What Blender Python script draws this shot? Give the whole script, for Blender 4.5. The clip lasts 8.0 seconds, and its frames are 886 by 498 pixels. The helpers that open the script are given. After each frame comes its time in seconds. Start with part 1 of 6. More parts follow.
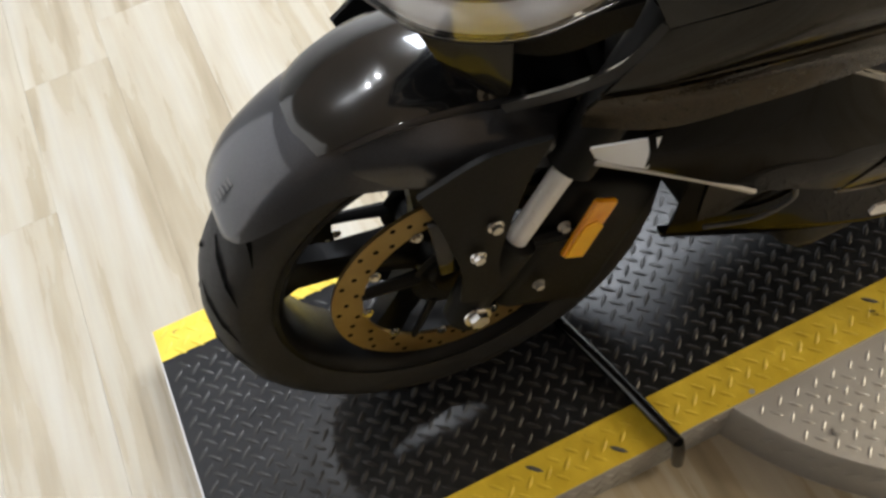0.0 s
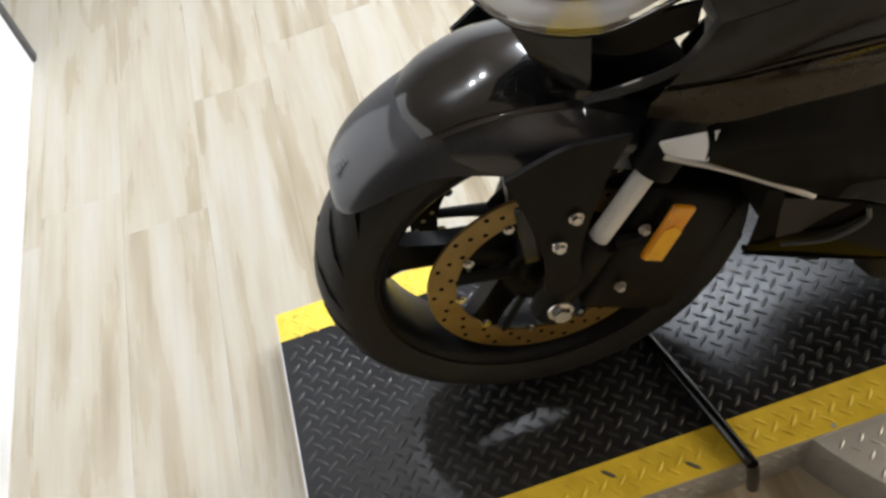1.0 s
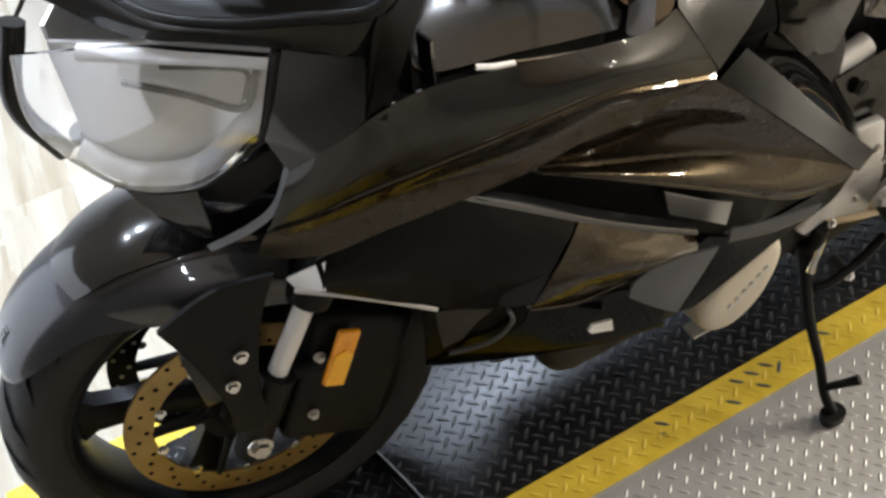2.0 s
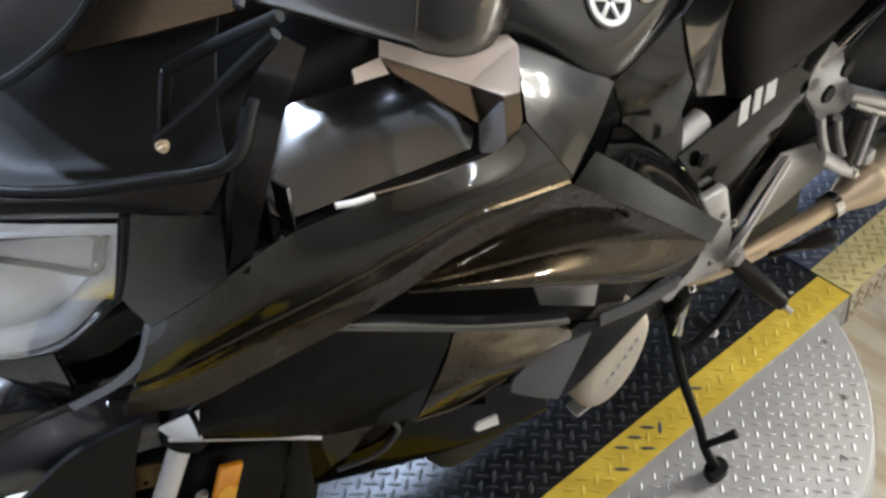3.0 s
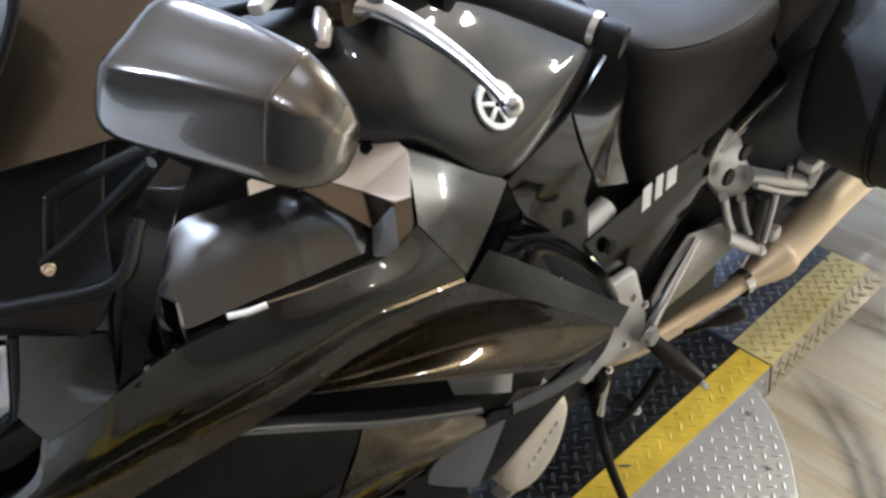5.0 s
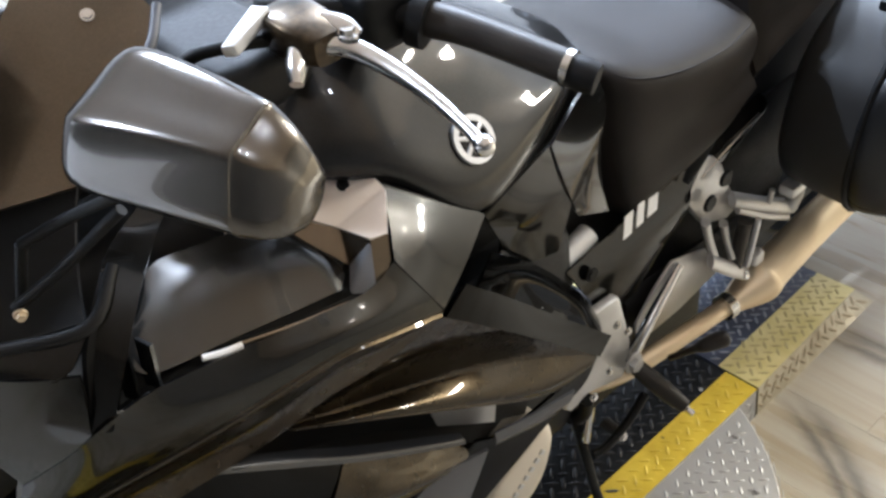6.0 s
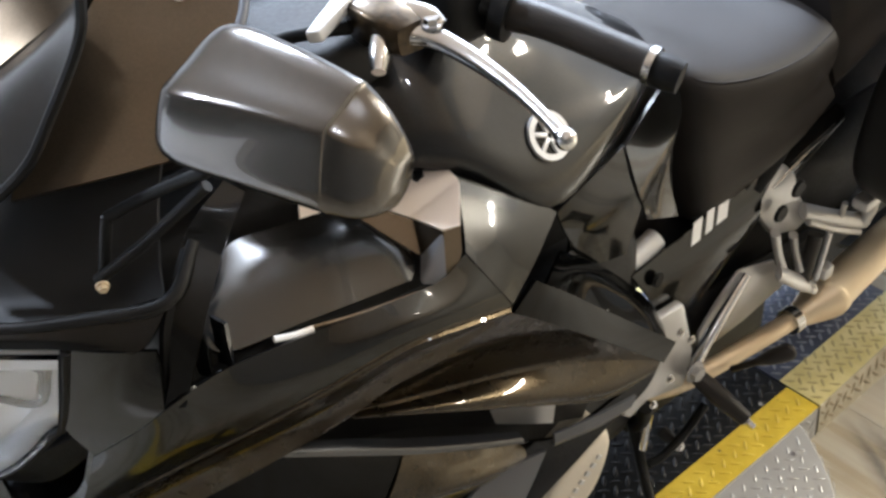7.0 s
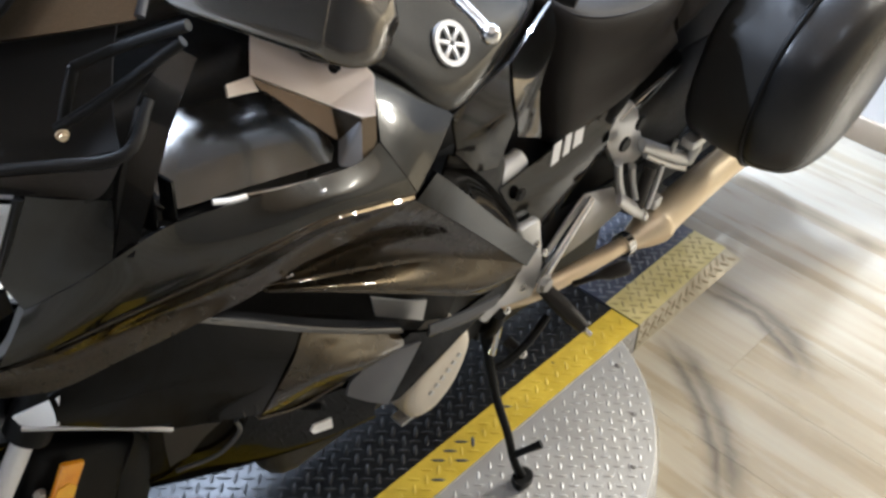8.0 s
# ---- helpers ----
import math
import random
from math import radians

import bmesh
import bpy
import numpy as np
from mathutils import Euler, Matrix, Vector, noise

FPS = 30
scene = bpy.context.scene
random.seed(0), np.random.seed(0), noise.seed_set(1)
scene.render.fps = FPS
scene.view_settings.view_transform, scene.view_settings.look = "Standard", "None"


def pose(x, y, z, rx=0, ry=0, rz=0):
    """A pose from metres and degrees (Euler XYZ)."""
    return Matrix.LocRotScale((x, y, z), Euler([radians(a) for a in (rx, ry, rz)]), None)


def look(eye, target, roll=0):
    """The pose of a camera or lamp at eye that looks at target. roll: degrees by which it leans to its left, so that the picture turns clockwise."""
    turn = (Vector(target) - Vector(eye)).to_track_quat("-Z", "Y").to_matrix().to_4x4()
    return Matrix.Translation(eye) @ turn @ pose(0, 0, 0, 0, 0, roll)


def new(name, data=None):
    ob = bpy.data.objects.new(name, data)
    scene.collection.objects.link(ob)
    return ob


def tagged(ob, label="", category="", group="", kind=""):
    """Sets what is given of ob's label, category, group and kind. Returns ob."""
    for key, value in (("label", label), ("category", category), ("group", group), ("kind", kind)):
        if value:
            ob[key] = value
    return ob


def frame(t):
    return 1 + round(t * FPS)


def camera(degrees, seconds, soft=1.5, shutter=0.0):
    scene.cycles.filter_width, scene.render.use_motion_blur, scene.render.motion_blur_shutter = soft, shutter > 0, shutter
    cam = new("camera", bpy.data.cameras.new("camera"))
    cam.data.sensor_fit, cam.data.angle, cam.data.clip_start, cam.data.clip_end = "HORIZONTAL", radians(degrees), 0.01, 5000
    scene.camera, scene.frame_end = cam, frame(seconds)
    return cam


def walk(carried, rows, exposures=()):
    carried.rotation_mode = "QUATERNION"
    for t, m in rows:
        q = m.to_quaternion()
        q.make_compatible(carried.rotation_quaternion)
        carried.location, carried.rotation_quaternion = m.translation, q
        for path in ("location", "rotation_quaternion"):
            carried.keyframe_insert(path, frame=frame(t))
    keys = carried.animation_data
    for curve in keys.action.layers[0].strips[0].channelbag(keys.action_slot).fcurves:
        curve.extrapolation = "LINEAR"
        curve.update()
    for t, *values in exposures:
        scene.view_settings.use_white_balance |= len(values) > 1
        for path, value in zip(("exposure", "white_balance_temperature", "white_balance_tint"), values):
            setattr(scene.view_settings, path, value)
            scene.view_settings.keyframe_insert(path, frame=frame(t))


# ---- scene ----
# the camera and its walk: seconds, eye, target, roll
cam = camera(50.0, 8.0, soft=2.8)
PATH = [
    (0.0, (-0.1457, -0.6200, 1.2044), (-0.0192, -0.0615, 0.3846), -14.34),
    (0.5, (-0.2209, -0.7162, 1.2562), (-0.1589, -0.0982, 0.4725), -15.21),
    (1.0, (-0.1321, -0.7611, 1.2230), (-0.1194, -0.1031, 0.4701), -18.02),
    (1.5, (-0.0152, -0.8063, 1.2125), (0.1370, -0.1511, 0.4725), -16.21),
    (1.7, (0.0321, -0.8581, 1.2178), (0.2161, -0.1750, 0.5111), -14.65),
    (2.8, (0.0528, -0.8162, 1.2550), (0.3794, -0.1683, 0.5669), -12.42),
    (3.0, (0.0696, -0.8121, 1.2627), (0.4290, -0.1699, 0.5856), -11.97),
    (3.5, (0.0861, -0.8208, 1.2819), (0.4700, -0.1822, 0.6150), -11.21),
    (4.0, (0.0998, -0.8401, 1.2757), (0.4938, -0.2342, 0.5845), -12.20),
    (4.5, (0.1074, -0.8511, 1.2854), (0.5352, -0.2097, 0.6485), -10.96),
    (5.8, (0.1273, -0.8527, 1.2961), (0.5632, -0.2003, 0.6762), -11.45),
    (6.0, (0.1313, -0.8561, 1.3024), (0.5763, -0.2050, 0.6875), -11.29),
    (6.5, (0.1257, -0.8656, 1.2868), (0.5567, -0.2159, 0.6606), -8.92),
    (7.0, (0.1129, -0.8465, 1.2955), (0.5202, -0.1604, 0.6927), -10.96),
    (7.5, (0.0473, -0.8298, 1.3216), (0.4969, -0.1675, 0.7223), -8.19),
    (8.0, (-0.0282, -0.8642, 1.3040), (0.5113, -0.3320, 0.6514), 0.79),
]
walk(cam, [(t, look(eye, target, roll)) for t, eye, target, roll in PATH], exposures=[(0.0, -0.04, 6050, 10), (1.0, -0.04, 6000, 10), (1.7, 0.20, 5700, 10), (3.0, 0.56, 5000, 10), (4.5, 0.60, 5000, 10), (6.0, 0.52, 5170, 10), (7.0, 0.54, 5330, 10), (7.5, 0.56, 5400, 10), (8.0, 0.60, 5130, 10)])

# ---------------------------------------------------------------- light
world = bpy.data.worlds.new("room_air")
scene.world = world
world.use_nodes = True
world.node_tree.nodes["Background"].inputs[0].default_value = (1.0, 0.93, 0.85, 1)
world.node_tree.nodes["Background"].inputs[1].default_value = 0.03

# twin ceiling spots: x, y, watts of each bulb, colour, width; and one square panel
COOL, WARM, GOLD, PANEL = (1.0, 0.99, 0.97), (1.0, 0.95, 0.87), (1.0, 0.82, 0.56), (0.97, 0.985, 1.0)
LAMPS = [(-0.5, 0.9, 22, COOL, 0.10, 90), (1.92, 0.7, 44, COOL, 0.14, 0), (2.75, -1.6, 3, GOLD, 0.08, 0), (4.3, -1.6, 75, GOLD, 0.30, 0), (6.2, -1.6, 300, GOLD, 0.60, 0)]
# Added bulbs out of view that brighten the ceiling the paint mirrors.
FILL_BULBS = [(-0.25, -1.5, 4.5), (1.1, -1.5, 6), (2.4, -1.3, 2)]
PANEL_AT, PANEL_SIZE, PANEL_WATTS = (1.02, 1.68), (0.62, 0.72), 75


# ---------------------------------------------------------------- materials
def node_mat(name):
    m = bpy.data.materials.new(name)
    m.use_nodes = True
    return m, m.node_tree.nodes, m.node_tree.links, m.node_tree.nodes["Principled BSDF"]


def noise_node(n, l, scale, detail=4.0, stretch=(1, 1, 1), rough=0.55, coord="Object"):
    tc = n.new("ShaderNodeTexCoord")
    mp = n.new("ShaderNodeMapping")
    mp.inputs["Scale"].default_value = stretch
    l.new(tc.outputs[coord], mp.inputs["Vector"])
    t = n.new("ShaderNodeTexNoise")
    t.inputs["Scale"].default_value = scale
    t.inputs["Detail"].default_value = detail
    t.inputs["Roughness"].default_value = rough
    l.new(mp.outputs["Vector"], t.inputs["Vector"])
    return t


def ramp_node(n, l, src, stops):
    r = n.new("ShaderNodeValToRGB")
    els = r.color_ramp.elements
    while len(els) < len(stops):
        els.new(0.5)
    for e, (p, c) in zip(els, stops):
        e.position = p
        e.color = (*c, 1) if len(c) == 3 else c
    l.new(src, r.inputs["Fac"])
    return r


def grey(v):
    return (v, v, v)


def surface(name, lo, hi, rough=(0.3, 0.5), metal=0.0, scale=12.0, fine=160.0, bump=0.15, coat=0.0, coat_rough=0.05, spec=0.5, stretch=(1, 1, 1)):
    """A painted, moulded or cast surface: colour varies at a broad scale, gloss and relief at a fine one."""
    m, n, l, b = node_mat(name)
    broad = noise_node(n, l, scale, 5, stretch)
    col = ramp_node(n, l, broad.outputs["Fac"], [(0.32, lo), (0.68, hi)])
    l.new(col.outputs["Color"], b.inputs["Base Color"])
    grain = noise_node(n, l, fine, 3, stretch)
    rr = n.new("ShaderNodeMapRange")
    rr.inputs["From Min"].default_value, rr.inputs["From Max"].default_value = 0.3, 0.7
    rr.inputs["To Min"].default_value, rr.inputs["To Max"].default_value = rough
    mix = n.new("ShaderNodeMath")
    mix.operation = "MULTIPLY_ADD"
    mix.inputs[1].default_value, mix.inputs[2].default_value = 0.5, 0.0
    l.new(grain.outputs["Fac"], mix.inputs[0])
    add = n.new("ShaderNodeMath")
    add.operation = "MULTIPLY_ADD"
    add.inputs[1].default_value = 0.5
    l.new(broad.outputs["Fac"], add.inputs[0])
    l.new(mix.outputs[0], add.inputs[2])
    l.new(add.outputs[0], rr.inputs["Value"])
    l.new(rr.outputs[0], b.inputs["Roughness"])
    b.inputs["Metallic"].default_value = metal
    b.inputs["Specular IOR Level"].default_value = spec
    b.inputs["Coat Weight"].default_value = coat
    b.inputs["Coat Roughness"].default_value = coat_rough
    if bump:
        bp = n.new("ShaderNodeBump")
        bp.inputs["Strength"].default_value = bump
        bp.inputs["Distance"].default_value = 0.0006
        l.new(grain.outputs["Fac"], bp.inputs["Height"])
        l.new(bp.outputs["Normal"], b.inputs["Normal"])
    return m


def plank_material():
    m, n, l, b = node_mat("vinyl_plank")
    info = n.new("ShaderNodeObjectInfo")
    tc = n.new("ShaderNodeTexCoord")
    shift = n.new("ShaderNodeVectorMath")
    shift.operation = "MULTIPLY_ADD"
    shift.inputs[1].default_value = (1, 1, 1)
    comb = n.new("ShaderNodeCombineXYZ")
    mul = n.new("ShaderNodeMath")
    mul.operation = "MULTIPLY"
    mul.inputs[1].default_value = 37.0
    l.new(info.outputs["Random"], mul.inputs[0])
    for k in range(3):
        l.new(mul.outputs[0], comb.inputs[k])
    l.new(tc.outputs["Object"], shift.inputs[0])
    l.new(comb.outputs[0], shift.inputs[2])
    mp = n.new("ShaderNodeMapping")
    mp.inputs["Scale"].default_value = (11, 0.9, 1)
    l.new(shift.outputs[0], mp.inputs["Vector"])
    wide = n.new("ShaderNodeTexNoise")
    wide.inputs["Scale"].default_value, wide.inputs["Detail"].default_value = 1.7, 7
    wide.inputs["Distortion"].default_value = 0.25
    l.new(mp.outputs[0], wide.inputs["Vector"])
    mp2 = n.new("ShaderNodeMapping")
    mp2.inputs["Scale"].default_value = (60, 2.2, 1)
    l.new(shift.outputs[0], mp2.inputs["Vector"])
    fine = n.new("ShaderNodeTexNoise")
    fine.inputs["Scale"].default_value, fine.inputs["Detail"].default_value = 2.0, 5
    l.new(mp2.outputs[0], fine.inputs["Vector"])
    col = ramp_node(n, l, wide.outputs["Fac"], [(0.25, (0.225, 0.185, 0.125)), (0.42, (0.325, 0.285, 0.21)), (0.55, (0.375, 0.345, 0.28)), (0.75, (0.40, 0.385, 0.345))])
    col2 = ramp_node(n, l, fine.outputs["Fac"], [(0.3, (0.72, 0.68, 0.62)), (0.6, (1, 1, 1))])
    mx = n.new("ShaderNodeMix")
    mx.data_type, mx.blend_type = "RGBA", "MULTIPLY"
    mx.inputs[0].default_value = 0.28
    l.new(col.outputs[0], mx.inputs[6])
    l.new(col2.outputs[0], mx.inputs[7])
    tint = n.new("ShaderNodeMapRange")
    tint.inputs["To Min"].default_value, tint.inputs["To Max"].default_value = 0.98, 1.02
    l.new(info.outputs["Random"], tint.inputs["Value"])
    mx2 = n.new("ShaderNodeMix")
    mx2.data_type, mx2.blend_type = "RGBA", "MULTIPLY"
    mx2.inputs[0].default_value = 1.0
    l.new(mx.outputs[2], mx2.inputs[6])
    l.new(tint.outputs[0], mx2.inputs[7])
    geo = n.new("ShaderNodeNewGeometry")
    total = None
    for cx, cy, rad, mx, my, reach in ARCS:
        off = n.new("ShaderNodeVectorMath")
        off.operation = "SUBTRACT"
        off.inputs[1].default_value = (cx, cy, FLOOR_Z)
        l.new(geo.outputs["Position"], off.inputs[0])
        length = n.new("ShaderNodeVectorMath")
        length.operation = "LENGTH"
        l.new(off.outputs[0], length.inputs[0])
        near = n.new("ShaderNodeVectorMath")
        near.operation = "DISTANCE"
        near.inputs[1].default_value = (mx, my, FLOOR_Z)
        l.new(geo.outputs["Position"], near.inputs[0])
        fade = n.new("ShaderNodeMapRange")
        fade.inputs["From Min"].default_value, fade.inputs["From Max"].default_value = reach * 0.5, reach
        fade.inputs["To Min"].default_value, fade.inputs["To Max"].default_value = 1.0, 0.0
        l.new(near.outputs["Value"], fade.inputs["Value"])
        wobble = n.new("ShaderNodeTexNoise")
        wobble.inputs["Scale"].default_value, wobble.inputs["Detail"].default_value = 26.0, 5.0
        l.new(geo.outputs["Position"], wobble.inputs["Vector"])
        shift_r = n.new("ShaderNodeMath")
        shift_r.operation = "MULTIPLY_ADD"
        shift_r.inputs[1].default_value = 0.024
        l.new(wobble.outputs["Fac"], shift_r.inputs[0])
        l.new(length.outputs["Value"], shift_r.inputs[2])
        band = n.new("ShaderNodeMapRange")
        band.inputs["From Min"].default_value, band.inputs["From Max"].default_value = rad - 0.03, rad + 0.065
        l.new(shift_r.outputs[0], band.inputs["Value"])
        line = ramp_node(n, l, band.outputs[0], [(0.0, grey(0.0)), (0.15, grey(0.22)), (0.30, grey(0.70)), (0.42, grey(0.25)), (0.60, grey(0.62)), (0.8, grey(0.22)), (1.0, grey(0.0))])
        mul = n.new("ShaderNodeMath")
        mul.operation = "MULTIPLY"
        l.new(line.outputs[0], mul.inputs[0])
        l.new(fade.outputs[0], mul.inputs[1])
        if total is None:
            total = mul
        else:
            both_marks = n.new("ShaderNodeMath")
            both_marks.operation = "MAXIMUM"
            l.new(total.outputs[0], both_marks.inputs[0])
            l.new(mul.outputs[0], both_marks.inputs[1])
            total = both_marks
    dark = n.new("ShaderNodeMath")
    dark.operation = "MULTIPLY"
    dark.inputs[1].default_value = 1.1
    l.new(total.outputs[0], dark.inputs[0])
    mx3 = n.new("ShaderNodeMix")
    mx3.data_type = "RGBA"
    mx3.inputs[7].default_value = (0.06, 0.055, 0.05, 1)
    l.new(dark.outputs[0], mx3.inputs[0])
    l.new(mx2.outputs[2], mx3.inputs[6])
    l.new(mx3.outputs[2], b.inputs["Base Color"])
    rr = n.new("ShaderNodeMapRange")
    rr.inputs["To Min"].default_value, rr.inputs["To Max"].default_value = 0.20, 0.36
    l.new(wide.outputs["Fac"], rr.inputs["Value"])
    l.new(rr.outputs[0], b.inputs["Roughness"])
    bp = n.new("ShaderNodeBump")
    bp.inputs["Strength"].default_value, bp.inputs["Distance"].default_value = 0.05, 0.001
    l.new(fine.outputs["Fac"], bp.inputs["Height"])
    l.new(bp.outputs["Normal"], b.inputs["Normal"])
    return m


FLOOR_Z = -0.071
# tyre marks on the floor: centre, radius, middle of the arc, reach
ARCS = ((1.180, -0.30, 0.2555, 1.425, -0.365, 0.18), (0.70, -0.05, 0.570, 1.14, -0.43, 0.24))
M_PLANK = plank_material()
M_SUBFLOOR = surface("subfloor", (0.10, 0.08, 0.06), (0.16, 0.13, 0.10), (0.7, 0.9))
M_DECK = surface("black_deck_coat", (0.005, 0.0055, 0.007), (0.010, 0.0105, 0.0125), (0.26, 0.40), 0.0, 5, 90, 0.25, spec=0.3)
M_LUG = surface("worn_deck_lug", grey(0.010), grey(0.028), (0.28, 0.42), 0.0, 9, 120, 0.2, spec=0.35)
M_BLUE = surface("blue_black_ramp_coat", (0.03, 0.036, 0.06), (0.06, 0.07, 0.11), (0.3, 0.5), 0.2, 7, 90, 0.2)
M_YELLOW = surface("yellow_tape", (0.52, 0.38, 0.018), (0.68, 0.51, 0.035), (0.35, 0.55), 0.0, 25, 200, 0.3)


def speckle(m, scale, at, colour, stretch=(1, 1, 1)):
    """Worn specks over a material's colour."""
    n, l = m.node_tree.nodes, m.node_tree.links
    b = n["Principled BSDF"]
    src = b.inputs["Base Color"].links[0].from_socket
    t = noise_node(n, l, scale, 3, stretch, 0.6)
    mask = ramp_node(n, l, t.outputs["Fac"], [(at, grey(0.0)), (at + 0.035, grey(1.0))])
    mix = n.new("ShaderNodeMix")
    mix.data_type = "RGBA"
    l.new(mask.outputs[0], mix.inputs[0])
    l.new(src, mix.inputs[6])
    mix.inputs[7].default_value = (*colour, 1)
    l.new(mix.outputs[2], b.inputs["Base Color"])


speckle(M_YELLOW, 38.0, 0.69, (0.10, 0.08, 0.02))
M_PALEYELLOW = surface("pale_yellow_paint", (0.50, 0.43, 0.16), (0.62, 0.55, 0.27), (0.3, 0.5), 0.15, 20, 200, 0.2)
M_ALU = surface("aluminium_plate", grey(0.40), grey(0.48), (0.50, 0.60), 0.7, 6, 120, 0.2)
M_ALULUG = surface("worn_aluminium_lug", grey(0.38), grey(0.46), (0.46, 0.56), 0.7, 30, 120, 0.1)
M_BLUELUG = surface("worn_blue_grey_lug", (0.14, 0.15, 0.18), (0.24, 0.25, 0.29), (0.35, 0.5), 0.4, 30, 120, 0.1)
M_WORNYELLOW = surface("worn_yellow_lug", (0.30, 0.25, 0.10), (0.42, 0.36, 0.17), (0.35, 0.5), 0.15, 30, 200, 0.2)
M_SKIRT = surface("yellow_grey_skirt", (0.33, 0.29, 0.20), (0.44, 0.40, 0.30), (0.4, 0.55), 0.2, 25, 160, 0.2)
M_SKIRTLUG = surface("tan_skirt_lug", (0.20, 0.165, 0.10), (0.30, 0.25, 0.16), (0.4, 0.5), 0.2, 30, 160, 0.2)
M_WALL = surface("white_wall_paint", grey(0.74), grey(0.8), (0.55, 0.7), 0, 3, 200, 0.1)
# Grey for added walls out of view, toning what the paint mirrors.
M_UNSEEN = surface("unseen_wall_grey", (0.17, 0.165, 0.155), (0.21, 0.205, 0.195), (0.55, 0.7), 0, 3, 200, 0.1)
M_TRIM = surface("dark_grey_trim", grey(0.06), grey(0.09), (0.4, 0.6))
M_TAN = surface("beige_skirting", (0.42, 0.35, 0.26), (0.5, 0.42, 0.32), (0.4, 0.6))
M_CEIL = surface("tan_ceiling_paint", (0.62, 0.52, 0.42), (0.68, 0.57, 0.46), (0.7, 0.9), 0, 3, 150, 0.1)


# ---------------------------------------------------------------- mesh tools
def link_mesh(name, bm, material, parent=None, label="", smooth=True):
    me = bpy.data.meshes.new(name)
    bmesh.ops.recalc_face_normals(bm, faces=bm.faces)
    bm.to_mesh(me)
    bm.free()
    if smooth:
        me.polygons.foreach_set("use_smooth", [True] * len(me.polygons))
        me.set_sharp_from_angle(angle=radians(38))
    me.materials.append(material)
    ob = new(name, me)
    if parent is not None:
        ob.parent = parent
    if label:
        ob["label"] = label
    return ob


part = link_mesh


def box_bm(x0, x1, y0, y1, z0, z1, bevel=0.0, segs=2):
    bm = bmesh.new()
    bmesh.ops.create_cube(bm, size=1, matrix=Matrix.LocRotScale(((x0 + x1) / 2, (y0 + y1) / 2, (z0 + z1) / 2), None, (x1 - x0, y1 - y0, z1 - z0)))
    if bevel:
        bmesh.ops.bevel(bm, geom=bm.edges[:], offset=bevel, segments=segs, profile=0.5, affect="EDGES")
    return bm


def spline(points, n, closed=False):
    """Catmull-Rom through the points, n steps a span."""
    p = [Vector(q) for q in points]
    out, m = [], len(p)
    for i in range(m if closed else m - 1):
        a = p[(i - 1) % m] if closed or i else p[0] * 2 - p[1]
        b, c = p[i], p[(i + 1) % m]
        d = p[(i + 2) % m] if closed or i + 2 < m else p[-1] * 2 - p[-2]
        for k in range(n):
            t = k / n
            out.append(0.5 * (2 * b + (c - a) * t + (2 * a - 5 * b + 4 * c - d) * t * t + (3 * b - a - 3 * c + d) * t ** 3))
    if not closed:
        out.append(p[-1].copy())
    return out


def grid_bm(rows, ring=False, caps=False):
    bm = bmesh.new()
    vs = [[bm.verts.new(q) for q in row] for row in rows]
    n = len(rows[0])
    for a, b in zip(vs, vs[1:]):
        for j in range(n if ring else n - 1):
            k = (j + 1) % n
            bm.faces.new((a[j], a[k], b[k], b[j]))
    if caps:
        bm.faces.new(vs[0])
        bm.faces.new(vs[-1][::-1])
    return bm


def skin(rows, nu=5, nv=5, ring=False, caps=False):
    """A smooth sheet (or a closed body, ring) through rows of control points."""
    fine = [spline(r, nu, ring) for r in rows]
    cols = [spline([r[j] for r in fine], nv) for j in range(len(fine[0]))]
    return grid_bm([[c[i] for c in cols] for i in range(len(cols[0]))], ring, caps)


def thicken(bm, d):
    """Gives a sheet a thickness d, behind its face normals."""
    bmesh.ops.recalc_face_normals(bm, faces=bm.faces)
    bmesh.ops.solidify(bm, geom=bm.faces[:], thickness=d)
    return bm


def shell(rows, d=0.004, nu=5, nv=5):
    return thicken(skin(rows, nu, nv), d)


def tube_bm(points, radius, sides=12, steps=5, caps=True, flat=1.0):
    """A round bar through the points; radius is a number or one for each point."""
    rad = [radius] * len(points) if isinstance(radius, (int, float)) else list(radius)
    pts = spline(points, steps)
    rr = [v.x for v in spline([(r, 0, 0) for r in rad], steps)]
    rows, side = [], None
    for i, p in enumerate(pts):
        d = (pts[min(i + 1, len(pts) - 1)] - pts[max(i - 1, 0)]).normalized()
        if side is None:
            side = d.orthogonal().normalized()
        side = (side - d * side.dot(d)).normalized()
        up = d.cross(side)
        rows.append([p + rr[i] * (math.cos(a) * side + flat * math.sin(a) * up) for a in (math.tau * k / sides for k in range(sides))])
    return grid_bm(rows, True, caps)


def lathe_bm(profile, centre=(0, 0, 0), axis="Y", n=48, closed=False):
    """profile: (radius, along the axis)."""
    rows = []
    for k in range(n):
        a = math.tau * k / n
        rows.append([Vector((r * math.cos(a), y, r * math.sin(a))) for r, y in profile])
    rows.append(rows[0])
    bm = bmesh.new()
    vs = [[bm.verts.new(q) for q in row] for row in rows[:-1]]
    m = len(profile)
    for i in range(n):
        for j in range(m if closed else m - 1):
            a, b, k = vs[i], vs[(i + 1) % n], (j + 1) % m
            bm.faces.new((a[j], a[k], b[k], b[j]))
    turn = {"Y": Matrix(), "Z": Matrix.Rotation(radians(90), 4, "X"), "X": Matrix.Rotation(radians(90), 4, "Z")}[axis]
    bmesh.ops.transform(bm, matrix=Matrix.Translation(centre) @ turn, verts=bm.verts)
    return bm


